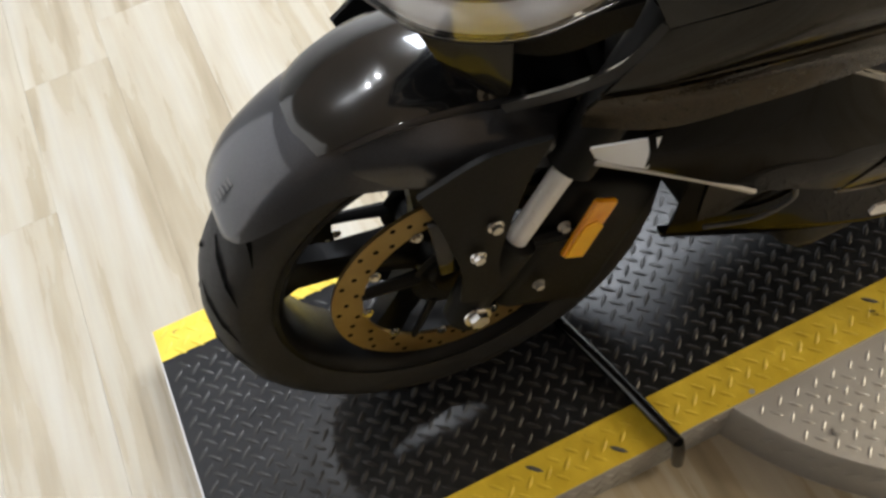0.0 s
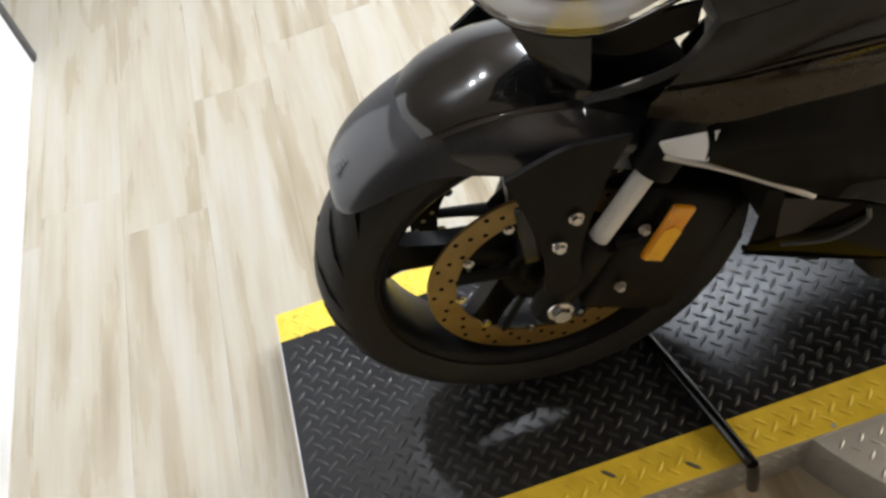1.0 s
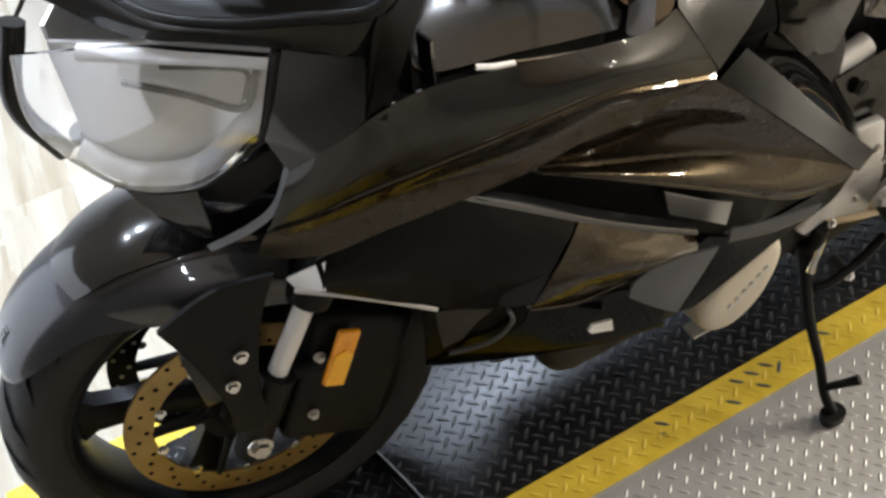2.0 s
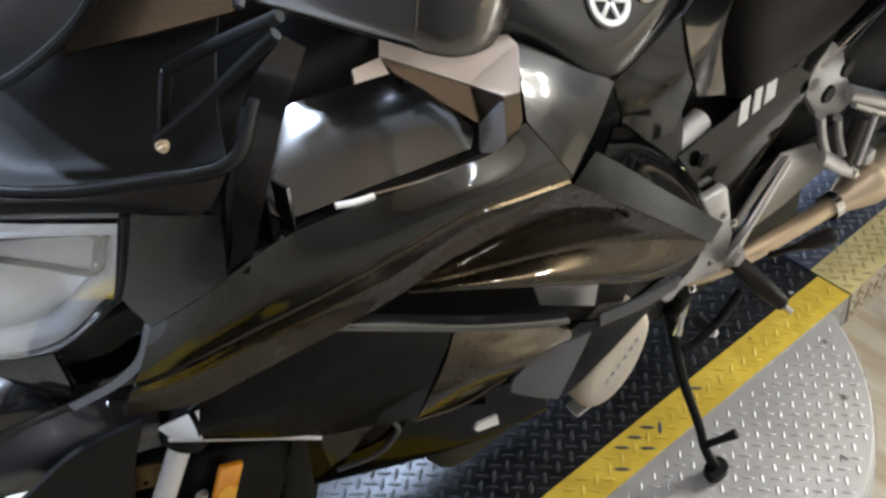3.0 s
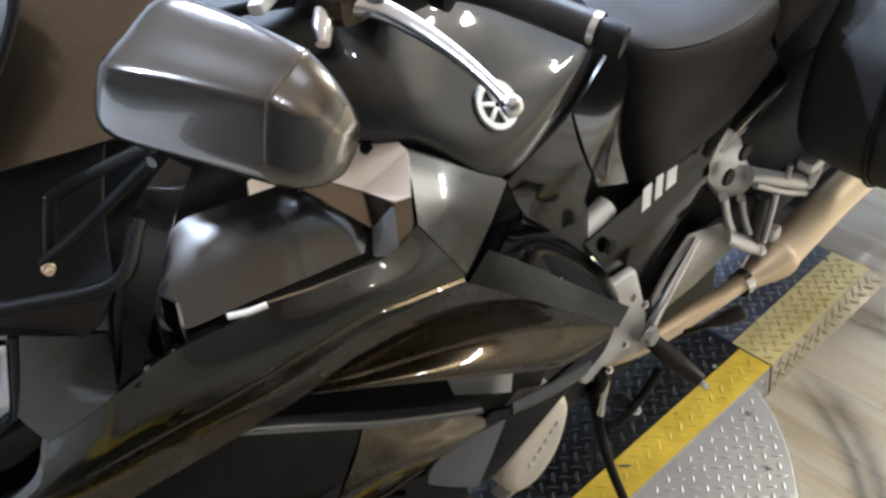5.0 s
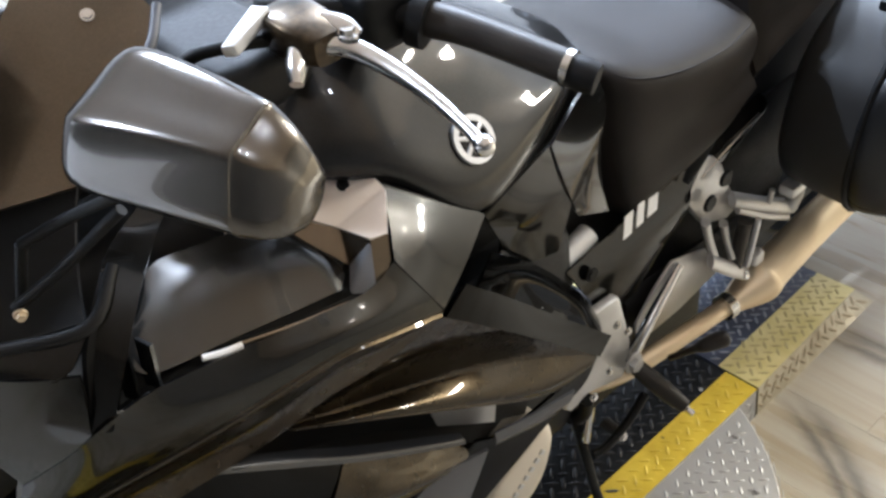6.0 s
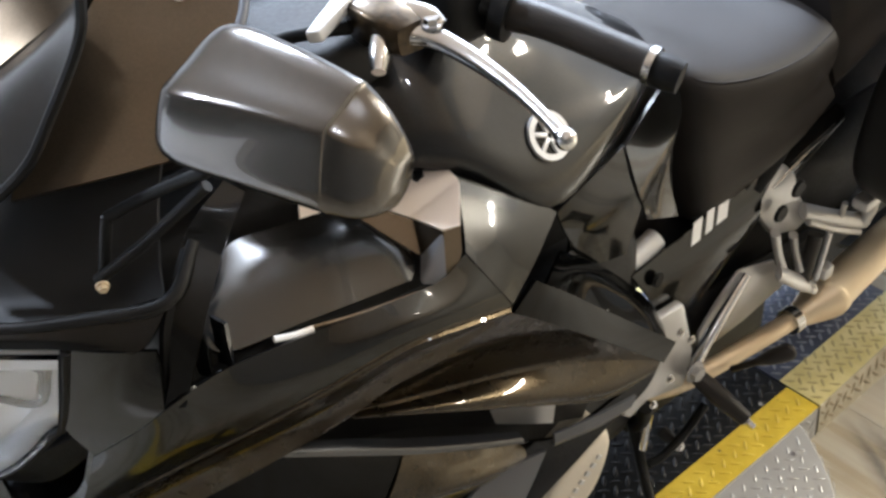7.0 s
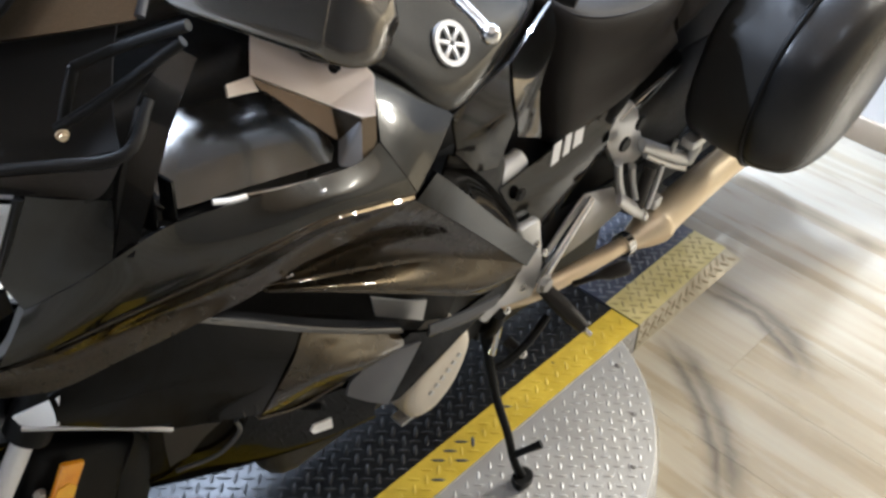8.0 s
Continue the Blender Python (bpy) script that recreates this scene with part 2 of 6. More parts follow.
def plate_bm(outline, d, bevel=0.0):
    """A flat plate from an outline of points in one plane, of thickness d on the side of its normal."""
    bm = bmesh.new()
    f = bm.faces.new([bm.verts.new(p) for p in outline])
    bm.normal_update()
    nrm = f.normal.copy()
    r = bmesh.ops.extrude_face_region(bm, geom=[f])
    bmesh.ops.translate(bm, verts=[v for v in r["geom"] if isinstance(v, bmesh.types.BMVert)], vec=nrm * d)
    if bevel:
        bmesh.ops.bevel(bm, geom=bm.edges[:], offset=bevel, segments=2, profile=0.5, affect="EDGES")
    return bm




def bolt_bm(c, d, r=0.009, h=0.006):
    """A hexagon bolt head with a washer at c, facing along d."""
    bm = bmesh.new()
    bmesh.ops.create_cone(bm, cap_ends=True, segments=20, radius1=r * 1.35, radius2=r * 1.3, depth=0.002, matrix=Matrix.Translation((0, 0, 0.001)))
    bmesh.ops.create_cone(bm, cap_ends=True, segments=6, radius1=r, radius2=r * 0.92, depth=h, matrix=Matrix.Translation((0, 0, 0.002 + h / 2)))
    m = Matrix.Translation(c) @ Vector(d).normalized().to_track_quat("Z", "Y").to_matrix().to_4x4()
    bmesh.ops.transform(bm, matrix=m, verts=bm.verts)
    return bm


# ---------------------------------------------------------------- room
X0, X1, X2, Y0, Y1, ROOM_H = -3.2, 2.18, 7.8, -3.6, 3.6, 2.7
floor = tagged(part("floor", box_bm(X0 - 0.1, X2 + 0.1, Y0 - 0.1, Y1 + 0.1, FLOOR_Z - 0.1, FLOOR_Z - 0.006), M_SUBFLOOR), "pale weathered wood-look vinyl plank floor", "floor", kind="structure")
ceiling = tagged(part("ceiling", box_bm(X0 - 0.1, X2 + 0.1, Y0 - 0.1, Y1 + 0.1, FLOOR_Z + ROOM_H, FLOOR_Z + ROOM_H + 0.1), M_CEIL), "plain tan painted ceiling", "ceiling", kind="structure")
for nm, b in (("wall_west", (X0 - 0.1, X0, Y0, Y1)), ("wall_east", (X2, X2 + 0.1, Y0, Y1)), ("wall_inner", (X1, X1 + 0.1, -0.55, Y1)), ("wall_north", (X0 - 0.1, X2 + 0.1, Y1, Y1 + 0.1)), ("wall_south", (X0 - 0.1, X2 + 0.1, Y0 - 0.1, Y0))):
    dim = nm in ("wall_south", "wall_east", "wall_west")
    tagged(part(nm, box_bm(*b, FLOOR_Z, FLOOR_Z + ROOM_H), M_UNSEEN if dim else M_WALL), "added unseen wall, grey to dim reflections" if dim else "plain white painted wall", "wall", kind="structure")


def ceiling_lamp(x, y, energy, colour, size, turn):
    lamp = tagged(new("ceiling_light"), "twin round warm white ceiling spotlight", "light", "ceiling lights")
    lamp.location = (x, y, FLOOR_Z + ROOM_H)
    lamp.rotation_euler = (0, 0, radians(turn))
    part("mount", box_bm(-0.05, 0.05, -0.28, 0.28, -0.03, -0.001, 0.004), M_WALL, lamp)
    r = max(0.06, size / 2 + 0.02)
    for k in (-0.2 - size / 4, 0.2 + size / 4):
        part("spot_housing", lathe_bm([(0.03, -0.03), (r, -0.035), (r + 0.005, -0.10), (r - 0.005, -0.10), (r - 0.01, -0.05)], (0, k, 0), "Z", 24), M_TRIM, lamp)
        li = bpy.data.lights.new("spot_glow", "AREA")
        li.shape, li.size, li.energy, li.color = "DISK", size, energy, colour
        ob = new("spot_glow", li)
        ob.parent = lamp
        ob.location = (0, k, -0.098)


for spec in LAMPS:
    ceiling_lamp(*spec)


def fill_bulb(x, y, energy):
    lamp = tagged(new("ceiling_fill_bulb"), "added bare bulb on a cord, brightening the ceiling", "light", "pendant lights")
    lamp.location = (x, y, FLOOR_Z + ROOM_H)
    part("cord", tube_bm([(0, 0, -0.001), (0, 0, -0.12), (0, 0, -0.24)], 0.004, 8, 2), M_TRIM, lamp)
    part("socket", lathe_bm([(0.0, -0.235), (0.018, -0.235), (0.022, -0.29), (0.0, -0.29)], (0, 0, 0), "Z", 16), M_TRIM, lamp)
    li = bpy.data.lights.new("bulb_glow", "POINT")
    li.energy, li.color, li.shadow_soft_size = energy, WARM, 0.032
    ob = new("bulb_glow", li)
    ob.parent = lamp
    ob.location = (0, 0, -0.34)


for spec in FILL_BULBS:
    fill_bulb(*spec)
panel = tagged(new("ceiling_panel"), "flat white square ceiling light panel", "light")
panel.location = (*PANEL_AT, FLOOR_Z + ROOM_H)
part("panel_frame", box_bm(-PANEL_SIZE[0] / 2 - 0.02, PANEL_SIZE[0] / 2 + 0.02, -PANEL_SIZE[1] / 2 - 0.02, PANEL_SIZE[1] / 2 + 0.02, -0.02, -0.001, 0.003), M_WALL, panel)
glow = bpy.data.lights.new("panel_glow", "AREA")
glow.shape, glow.size, glow.size_y, glow.energy, glow.color = "RECTANGLE", *PANEL_SIZE, PANEL_WATTS, PANEL
glow_ob = new("panel_glow", glow)
glow_ob.parent = panel
glow_ob.location = (0, 0, -0.024)

# white partition that ends beside the platform, with a dark end trim
partition = tagged(new("partition_wall"), "white painted partition with a dark grey end trim", "wall", kind="structure")
part("wall_panel", box_bm(-1.10, -0.925, -0.10, 1.40, FLOOR_Z, 1.3), M_WALL, partition)
part("end_trim", box_bm(-1.105, -0.915, 1.40, 1.43, FLOOR_Z, 1.3, 0.004), M_TRIM, partition, "dark grey end trim")
white_rack = tagged(new("display_rack"), "white display rack with black framed shelves", "rack")
white_rack.location = (1.62, 2.2, FLOOR_Z)
part("back_panel", box_bm(-0.02, 0.62, 0.30, 0.33, 0.0, 1.1, 0.004), M_WALL, white_rack)
for x in (-0.02, 0.60):
    part("upright", box_bm(x, x + 0.025, 0.0, 0.30, 0.0, 1.1, 0.003), M_TRIM, white_rack, "black upright")
for k in range(4):
    part("shelf", box_bm(0.005, 0.60, 0.0, 0.30, 0.02 + 0.3 * k, 0.045 + 0.3 * k, 0.003), M_WALL, white_rack)
    part("shelf_edge", box_bm(0.005, 0.60, -0.008, 0.0, 0.015 + 0.3 * k, 0.05 + 0.3 * k, 0.002), M_TRIM, white_rack, "black shelf edge")
floor_strip = tagged(part("floor_strip", box_bm(0.78, 0.83, 2.2, 3.5, FLOOR_Z, FLOOR_Z + 0.012, 0.003), M_WALL), "white raised floor strip", "trim", kind="structure")
baseboard = tagged(part("baseboard", box_bm(X1 - 0.014, X1, -0.55, Y1, FLOOR_Z, FLOOR_Z + 0.07, 0.004), M_TAN), "beige skirting board", "skirting", kind="structure")


# ---------------------------------------------------------------- platform
PX0, PX1, PY0, PY1, RAMP = -0.416, 1.16, -0.226, 0.288, 1.555
TAPE = 0.066


def lug_field(inside, height, pitch=0.0195, along=(1, 0), angle=0.0, spot=(0, 0), spread=(1.7, 1.0), size=1.0):
    """Rows of raised lens-shaped lugs, turned alternately by a right angle."""
    verts, faces = [], []
    angle += radians(45)
    c0, s0 = math.cos(angle), math.sin(angle)
    nx = ny = int(spread[0] * 1.1 / pitch)
    for i in range(-nx, nx):
        for j in range(-ny, ny):
            u, v = i * pitch, j * pitch
            x, y = spot[0] + u * c0 - v * s0, spot[1] + u * s0 + v * c0
            if not inside(x, y):
                continue
            a = angle + (radians(90) if (i + j) % 2 else 0)
            ca, sa = math.cos(a), math.sin(a)
            base = len(verts)
            for du, dv, dz in ((-0.0135, 0, 0), (-0.006, -0.003, 0), (0.006, -0.003, 0), (0.0135, 0, 0), (0.006, 0.003, 0), (-0.006, 0.003, 0), (-0.0095, 0, 0.0014), (0, -0.0011, 0.0018), (0.0095, 0, 0.0014), (0, 0.0011, 0.0018)):
                verts.append((x + size * (du * ca - dv * sa), y + size * (du * sa + dv * ca), height(x, y) + size * dz))
            for f in ((0, 1, 6), (1, 2, 7), (2, 3, 8), (3, 4, 8), (4, 5, 9), (5, 0, 6), (1, 7, 6), (2, 8, 7), (4, 9, 8), (5, 6, 9), (6, 7, 9), (7, 8, 9)):
                faces.append([base + k for k in f])
    me = bpy.data.meshes.new("lugs")
    me.from_pydata(verts, [], faces)
    me.polygons.foreach_set("use_smooth", [True] * len(me.polygons))
    return me


def lugs(me, material, parent):
    ob = new("diamond_tread", me)
    me.materials.append(material)
    ob.parent = parent
    return tagged(ob, "small raised diamond tread pattern", kind="stuff")


platform = tagged(new("display_platform"), "low black diamond-tread display platform with yellow edge tape", "platform")
part("deck", box_bm(PX0, PX1, PY0 + 0.002, PY1 - 0.002, -0.006, 0.0, 0.001), M_DECK, platform)
part("side_skirt", box_bm(PX0, PX1 - 0.004, PY0, PY0 + 0.002, FLOOR_Z, -0.0005), M_ALU, platform, "bare aluminium side skirt")
part("side_skirt", box_bm(PX0, PX1 - 0.004, PY1 - 0.002, PY1, FLOOR_Z, -0.0005), M_ALU, platform, "bare aluminium side skirt")
part("end_skirt", box_bm(PX0 - 0.002, PX0, PY0, PY1, FLOOR_Z, -0.0005), M_ALU, platform, "bare aluminium end skirt")
part("end_skirt", box_bm(PX1 - 0.004, PX1 - 0.001, PY0, PY1, FLOOR_Z, -0.0005), M_DECK, platform)
part("edge_tape", box_bm(PX0, PX1, PY0 + 0.001, PY0 + TAPE, 0.0, 0.0006), M_YELLOW, platform, "yellow safety tape along the edge")
part("edge_tape", box_bm(PX0, PX1, PY1 - TAPE + 0.006, PY1 - 0.001, 0.0, 0.0006), M_YELLOW, platform, "yellow safety tape along the edge")
lugs(lug_field(lambda x, y: PX0 + 0.01 < x < PX1 - 0.01 and PY0 + TAPE + 0.008 < y < PY1 - TAPE - 0.004, lambda x, y: 0.0, spot=(0.4, 0.0)), M_LUG, platform)
lugs(lug_field(lambda x, y: PX0 + 0.01 < x < PX1 - 0.01 and (PY0 + 0.01 < y < PY0 + TAPE - 0.006 or PY1 - TAPE + 0.012 < y < PY1 - 0.008), lambda x, y: 0.0004, spot=(0.4, 0.0)), M_YELLOW, platform)

lugs(lug_field(lambda x, y: PX0 + 0.02 < x < PX1 - 0.02 and PY0 + 0.01 < y < PY0 + TAPE - 0.006 and ((((x - 0.69) / 0.05) ** 2 + ((y + 0.185) / 0.022) ** 2 < 1 and math.sin(x * 911.7 + y * 597.3) > -0.3) or math.sin(x * 311.7 + y * 97.3) > 0.985), lambda x, y: 0.0007, spot=(0.4, 0.0)), M_TRIM, platform)

entry_ramp = tagged(new("entry_ramp"), "sloping blue-black diamond-tread ramp with yellow edges", "ramp")
TAPER = 0.040
narrow = lambda x: (x - PX1) / (RAMP - PX1) * TAPER
ramp_z = lambda x: (x - PX1) / (RAMP - PX1) * (FLOOR_Z + 0.008)
slope_width = lambda x: math.hypot(narrow(x), ramp_z(x) - FLOOR_Z)


def ramp_slab(y0, y1, lift, thick, x0=PX1 + 0.004):
    bm = bmesh.new()
    top = [(x0, y0, ramp_z(x0) + lift), (RAMP, y0 - math.copysign(TAPER, y0), ramp_z(RAMP) + lift), (RAMP, y1 - math.copysign(TAPER, y1), ramp_z(RAMP) + lift), (x0, y1, ramp_z(x0) + lift)]
    a = [bm.verts.new(p) for p in top]
    b = [bm.verts.new((p[0], p[1], p[2] - thick)) for p in top]
    bm.faces.new(a)
    bm.faces.new(b[::-1])
    for i in range(4):
        bm.faces.new((a[i], b[i], b[(i + 1) % 4], a[(i + 1) % 4]))
    return bm


part("ramp_deck", ramp_slab(PY0 + 0.003, PY1 - 0.003, 0, 0.006), M_BLUE, entry_ramp)
for y0, y1 in ((PY0, PY0 + 0.003), (PY1 - 0.003, PY1)):
    bm, inward, rows = bmesh.new(), -math.copysign(1, y0), []
    for k in range(13):
        x = PX1 + 0.004 + (RAMP - PX1 - 0.004) * k / 12
        top = ramp_z(x) - 0.001
        rows.append([bm.verts.new(p) for p in ((x, y0, FLOOR_Z), (x, y0 + inward * narrow(x), top), (x, y1 + inward * narrow(x), top), (x, y1, FLOOR_Z))])
    for p, q in zip(rows, rows[1:]):
        for i in range(4):
            bm.faces.new((p[i], q[i], q[(i + 1) % 4], p[(i + 1) % 4]))
    bm.faces.new(rows[0]), bm.faces.new(rows[-1][::-1])
    bmesh.ops.recalc_face_normals(bm, faces=bm.faces)
    part("ramp_skirt", bm, M_SKIRT, entry_ramp, "yellow-grey sloping ramp side", smooth=False)
part("edge_paint", ramp_slab(PY0 + 0.002, PY0 + 0.085, 0.0006, 0.0005), M_PALEYELLOW, entry_ramp, "pale yellow painted edge")
part("edge_paint", ramp_slab(PY1 - 0.085, PY1 - 0.002, 0.0006, 0.0005), M_PALEYELLOW, entry_ramp, "pale yellow painted edge")
lugs(lug_field(lambda x, y: PX1 + 0.015 < x < RAMP - 0.01 and PY0 + 0.09 + narrow(x) < y < PY1 - 0.09 - narrow(x), lambda x, y: ramp_z(x), spot=(1.3, 0), spread=(0.6, 0.5)), M_BLUELUG, entry_ramp)
lugs(lug_field(lambda x, y: PX1 + 0.015 < x < RAMP - 0.01 and (PY0 + 0.01 < y - narrow(x) < PY0 + 0.08 or PY1 - 0.08 < y + narrow(x) < PY1 - 0.01), lambda x, y: ramp_z(x) + 0.0004, spot=(1.3, 0), spread=(0.5, 0.5)), M_WORNYELLOW, entry_ramp)

# tread on the upright near sides
for me, owner in ((lug_field(lambda x, y: PX0 + 0.01 < x < PX1 - 0.015 and FLOOR_Z + 0.008 < y < -0.010, lambda x, y: 0.0, spot=(0.4, -0.03), spread=(1.7, 1.0)), platform),
                  (lug_field(lambda x, y: PX1 + 0.015 < x < RAMP - 0.015 and 0.007 < y < slope_width(x) - 0.007, lambda x, y: 0.0, spot=(1.3, 0.03), spread=(0.6, 0.5)), entry_ramp)):
    lugs(me, M_SKIRTLUG if owner is entry_ramp else M_ALULUG, owner)
    for v in me.vertices:
        x, w, out = v.co
        if owner is entry_ramp:
            f = w / slope_width(x)
            v.co = (x, PY0 + narrow(x) * f - out * 0.7, FLOOR_Z + (ramp_z(x) - FLOOR_Z) * f + out * 0.7)
        else:
            v.co = (x, PY0 - out, w)

DX, DY, DR = 0.69, -0.04, 0.458
turntable = tagged(new("turntable_plate"), "round bare aluminium diamond-tread turntable plate beneath the platform", "turntable")
part("plate", lathe_bm([(0.0, -0.003), (DR - 0.002, -0.003), (DR, -0.005), (DR + 0.012, FLOOR_Z), (0.0, FLOOR_Z)], (DX, DY, 0), "Z", 96), M_ALU, turntable)
lugs(lug_field(lambda x, y: (x - DX) ** 2 + (y - DY) ** 2 < (DR - 0.012) ** 2 and y < PY0 - 0.006, lambda x, y: -0.003, spot=(DX, -0.3), spread=(0.7, 0.3), size=0.78), M_ALULUG, turntable)


def rim_tread(cx, cy, r, z0, z1):
    """Raised lugs round the upright rim of the plate, in two rows."""
    verts, faces = [], []
    n = int(math.tau * r / 0.0276)
    for i in range(n):
        for j in range(2):
            a = math.tau * (i + 0.5 * j) / n
            out, tan = Vector((math.cos(a), math.sin(a), 0)), Vector((-math.sin(a), math.cos(a), 0))
            if cy + r * out.y > PY0 - 0.01:
                continue
            c = Vector((cx, cy, z0 + (z1 - z0) * (0.3 + 0.42 * j))) + out * r
            u = (tan * (1 if j else -1) + Vector((0, 0, 1))).normalized()
            v = out.cross(u)
            base = len(verts)
            verts += [c + u * du + v * dv + out * dz for du, dv, dz in ((-0.0135, 0, 0), (0, -0.003, 0), (0.0135, 0, 0), (0, 0.003, 0), (-0.008, 0, 0.0014), (0.008, 0, 0.0014))]
            faces += [[base + k for k in f] for f in ((0, 1, 4), (1, 5, 4), (1, 2, 5), (2, 3, 5), (3, 4, 5), (3, 0, 4))]
    me = bpy.data.meshes.new("rim_tread")
    me.from_pydata(verts, [], faces)
    return me


lugs(rim_tread(DX, DY, DR + 0.0065, FLOOR_Z, -0.003), M_ALULUG, turntable)
for k in range(10):
    a = radians(205 + 15.5 * k)
    part("plate_bolt", bolt_bm((DX + (DR - 0.035) * math.cos(a), DY + (DR - 0.035) * math.sin(a), -0.003), (0, 0, 1), 0.0045, 0.002), M_ALU, turntable, "small steel plate bolt")

# ---------------------------------------------------------------- motorcycle materials
def lacquer(name, base, rough=0.32, metal=0.9, coat=1.0, flake=0.35, coat_rough=0.02):
    """Flake paint under a clear coat: tiny cells differ in brightness and tilt, and the coat mirrors the room."""
    m, n, l, b = node_mat(name)
    tc = n.new("ShaderNodeTexCoord")
    cell = n.new("ShaderNodeTexVoronoi")
    cell.inputs["Scale"].default_value = 950.0
    l.new(tc.outputs["Object"], cell.inputs["Vector"])
    sep = n.new("ShaderNodeSeparateColor")
    l.new(cell.outputs["Color"], sep.inputs[0])
    spark = n.new("ShaderNodeMapRange")
    spark.inputs["To Min"].default_value, spark.inputs["To Max"].default_value = 1.0 - flake, 1.0 + flake
    l.new(sep.outputs[0], spark.inputs["Value"])
    broad = noise_node(n, l, 7.0, 5)
    haze = n.new("ShaderNodeMapRange")
    haze.inputs["From Min"].default_value, haze.inputs["From Max"].default_value = 0.3, 0.7
    haze.inputs["To Min"].default_value, haze.inputs["To Max"].default_value = 0.97, 1.03
    l.new(broad.outputs["Fac"], haze.inputs["Value"])
    mul = n.new("ShaderNodeMath")
    mul.operation = "MULTIPLY"
    l.new(spark.outputs[0], mul.inputs[0])
    l.new(haze.outputs[0], mul.inputs[1])
    tint = n.new("ShaderNodeMix")
    tint.data_type, tint.blend_type = "RGBA", "MULTIPLY"
    tint.inputs[0].default_value = 1.0
    tint.inputs[6].default_value = (*base, 1)
    l.new(mul.outputs[0], tint.inputs[7])
    l.new(tint.outputs[2], b.inputs["Base Color"])
    dust = noise_node(n, l, 60.0, 5)
    rr = n.new("ShaderNodeMapRange")
    rr.inputs["From Min"].default_value, rr.inputs["From Max"].default_value = 0.3, 0.7
    rr.inputs["To Min"].default_value, rr.inputs["To Max"].default_value = rough * 0.95, rough * 1.05
    l.new(dust.outputs["Fac"], rr.inputs["Value"])
    l.new(rr.outputs[0], b.inputs["Roughness"])
    b.inputs["Metallic"].default_value = metal
    b.inputs["Specular Tint"].default_value = (0.35, 0.345, 0.335, 1)
    b.inputs["Coat Weight"].default_value, b.inputs["Coat Roughness"].default_value = coat, coat_rough
    bp = n.new("ShaderNodeBump")
    bp.inputs["Strength"].default_value, bp.inputs["Distance"].default_value = 0.035, 0.0006
    l.new(sep.outputs[1], bp.inputs["Height"])
    l.new(bp.outputs["Normal"], b.inputs["Normal"])
    return m


M_RUBBER = surface("tyre_rubber", grey(0.022), grey(0.030), (0.5, 0.7), 0, 20, 200, 0.4, spec=0.2)
# Near-black colour in place of the shade inside grooves and drilled holes.
M_GROOVE = surface("groove_shade_black", grey(0.002), grey(0.004), (0.85, 0.95), spec=0.05)
M_RIM = surface("black_wheel_paint", grey(0.003), grey(0.005), (0.35, 0.5), 0.0, 10, 150, 0.1, spec=0.15)
M_DISC = surface("bronze_brake_disc", (0.26, 0.18, 0.07), (0.38, 0.28, 0.12), (0.3, 0.45), 0.9, 14, 260, 0.3)
M_BLACK = surface("gloss_black_paint", grey(0.002), grey(0.004), (0.14, 0.22), 0.0, 6, 300, 0.02, coat=0.7, coat_rough=0.02, spec=0.25)
# The same bike paint, with warm reflections put into its base colour.
M_FLAKE = lacquer("warm_reflection_flake_paint", (0.031, 0.0238, 0.0140), 0.28, coat=0.5, flake=0.3)
M_PAINT = lacquer("graphite_flake_paint", (0.0215, 0.0215, 0.0212), 0.26, coat=0.42, flake=0.2, coat_rough=0.06)
M_FENDER = lacquer("blue_grey_fender_paint", (0.044, 0.046, 0.052), 0.34, metal=0.55, coat=0.7, flake=0.12, coat_rough=0.04)
# Edge copy of that paint; the gold glint sits in its colour.
M_FOLD = lacquer("warm_glint_edge_paint", (0.034, 0.026, 0.015), 0.25, coat=0.6)
M_TUBE = surface("polished_fork_tube", grey(0.82), grey(0.88), (0.25, 0.35), 0.1, 10, 200, 0.03)
M_SATIN = surface("blue_grey_satin_plastic", (0.045, 0.047, 0.055), (0.06, 0.062, 0.072), (0.4, 0.5), 0.0, 8, 400, 0.1)
M_CASE = lacquer("black_satin_case_paint", (0.032, 0.0322, 0.033), 0.42, coat=0.3, flake=0.1, coat_rough=0.2)
M_CASEBASE = surface("dark_grey_moulded_case", grey(0.016), grey(0.024), (0.45, 0.58), 0.0, 8, 300, 0.2, spec=0.3)
M_GREY = lacquer("dark_grey_tank_paint", (0.021, 0.0213, 0.022), 0.40, metal=0.8, coat=0.6, flake=0.12, coat_rough=0.04)
M_CHROME = surface("bright_steel", grey(0.62), grey(0.72), (0.12, 0.25), 1.0, 10, 200, 0.05)
M_SILVER = surface("silver_cast_alloy", grey(0.44), grey(0.54), (0.3, 0.45), 0.55, 16, 260, 0.25)
M_PALE = surface("pale_silver_paint", grey(0.66), grey(0.74), (0.3, 0.4), 0.15, 10, 260, 0.05, coat=0.4)
M_CREAM = surface("champagne_engine_cover", (0.50, 0.46, 0.38), (0.60, 0.55, 0.46), (0.35, 0.5), 0.4, 10, 300, 0.15)
M_PLASTIC = surface("black_plastic", grey(0.004), grey(0.007), (0.4, 0.6), 0.0, 18, 300, 0.2, spec=0.16)
M_SEAT = surface("black_seat_vinyl", (0.0115, 0.0095, 0.0082), (0.0165, 0.0140, 0.0122), (0.5, 0.6), 0.0, 15, 700, 0.35, spec=0.2)
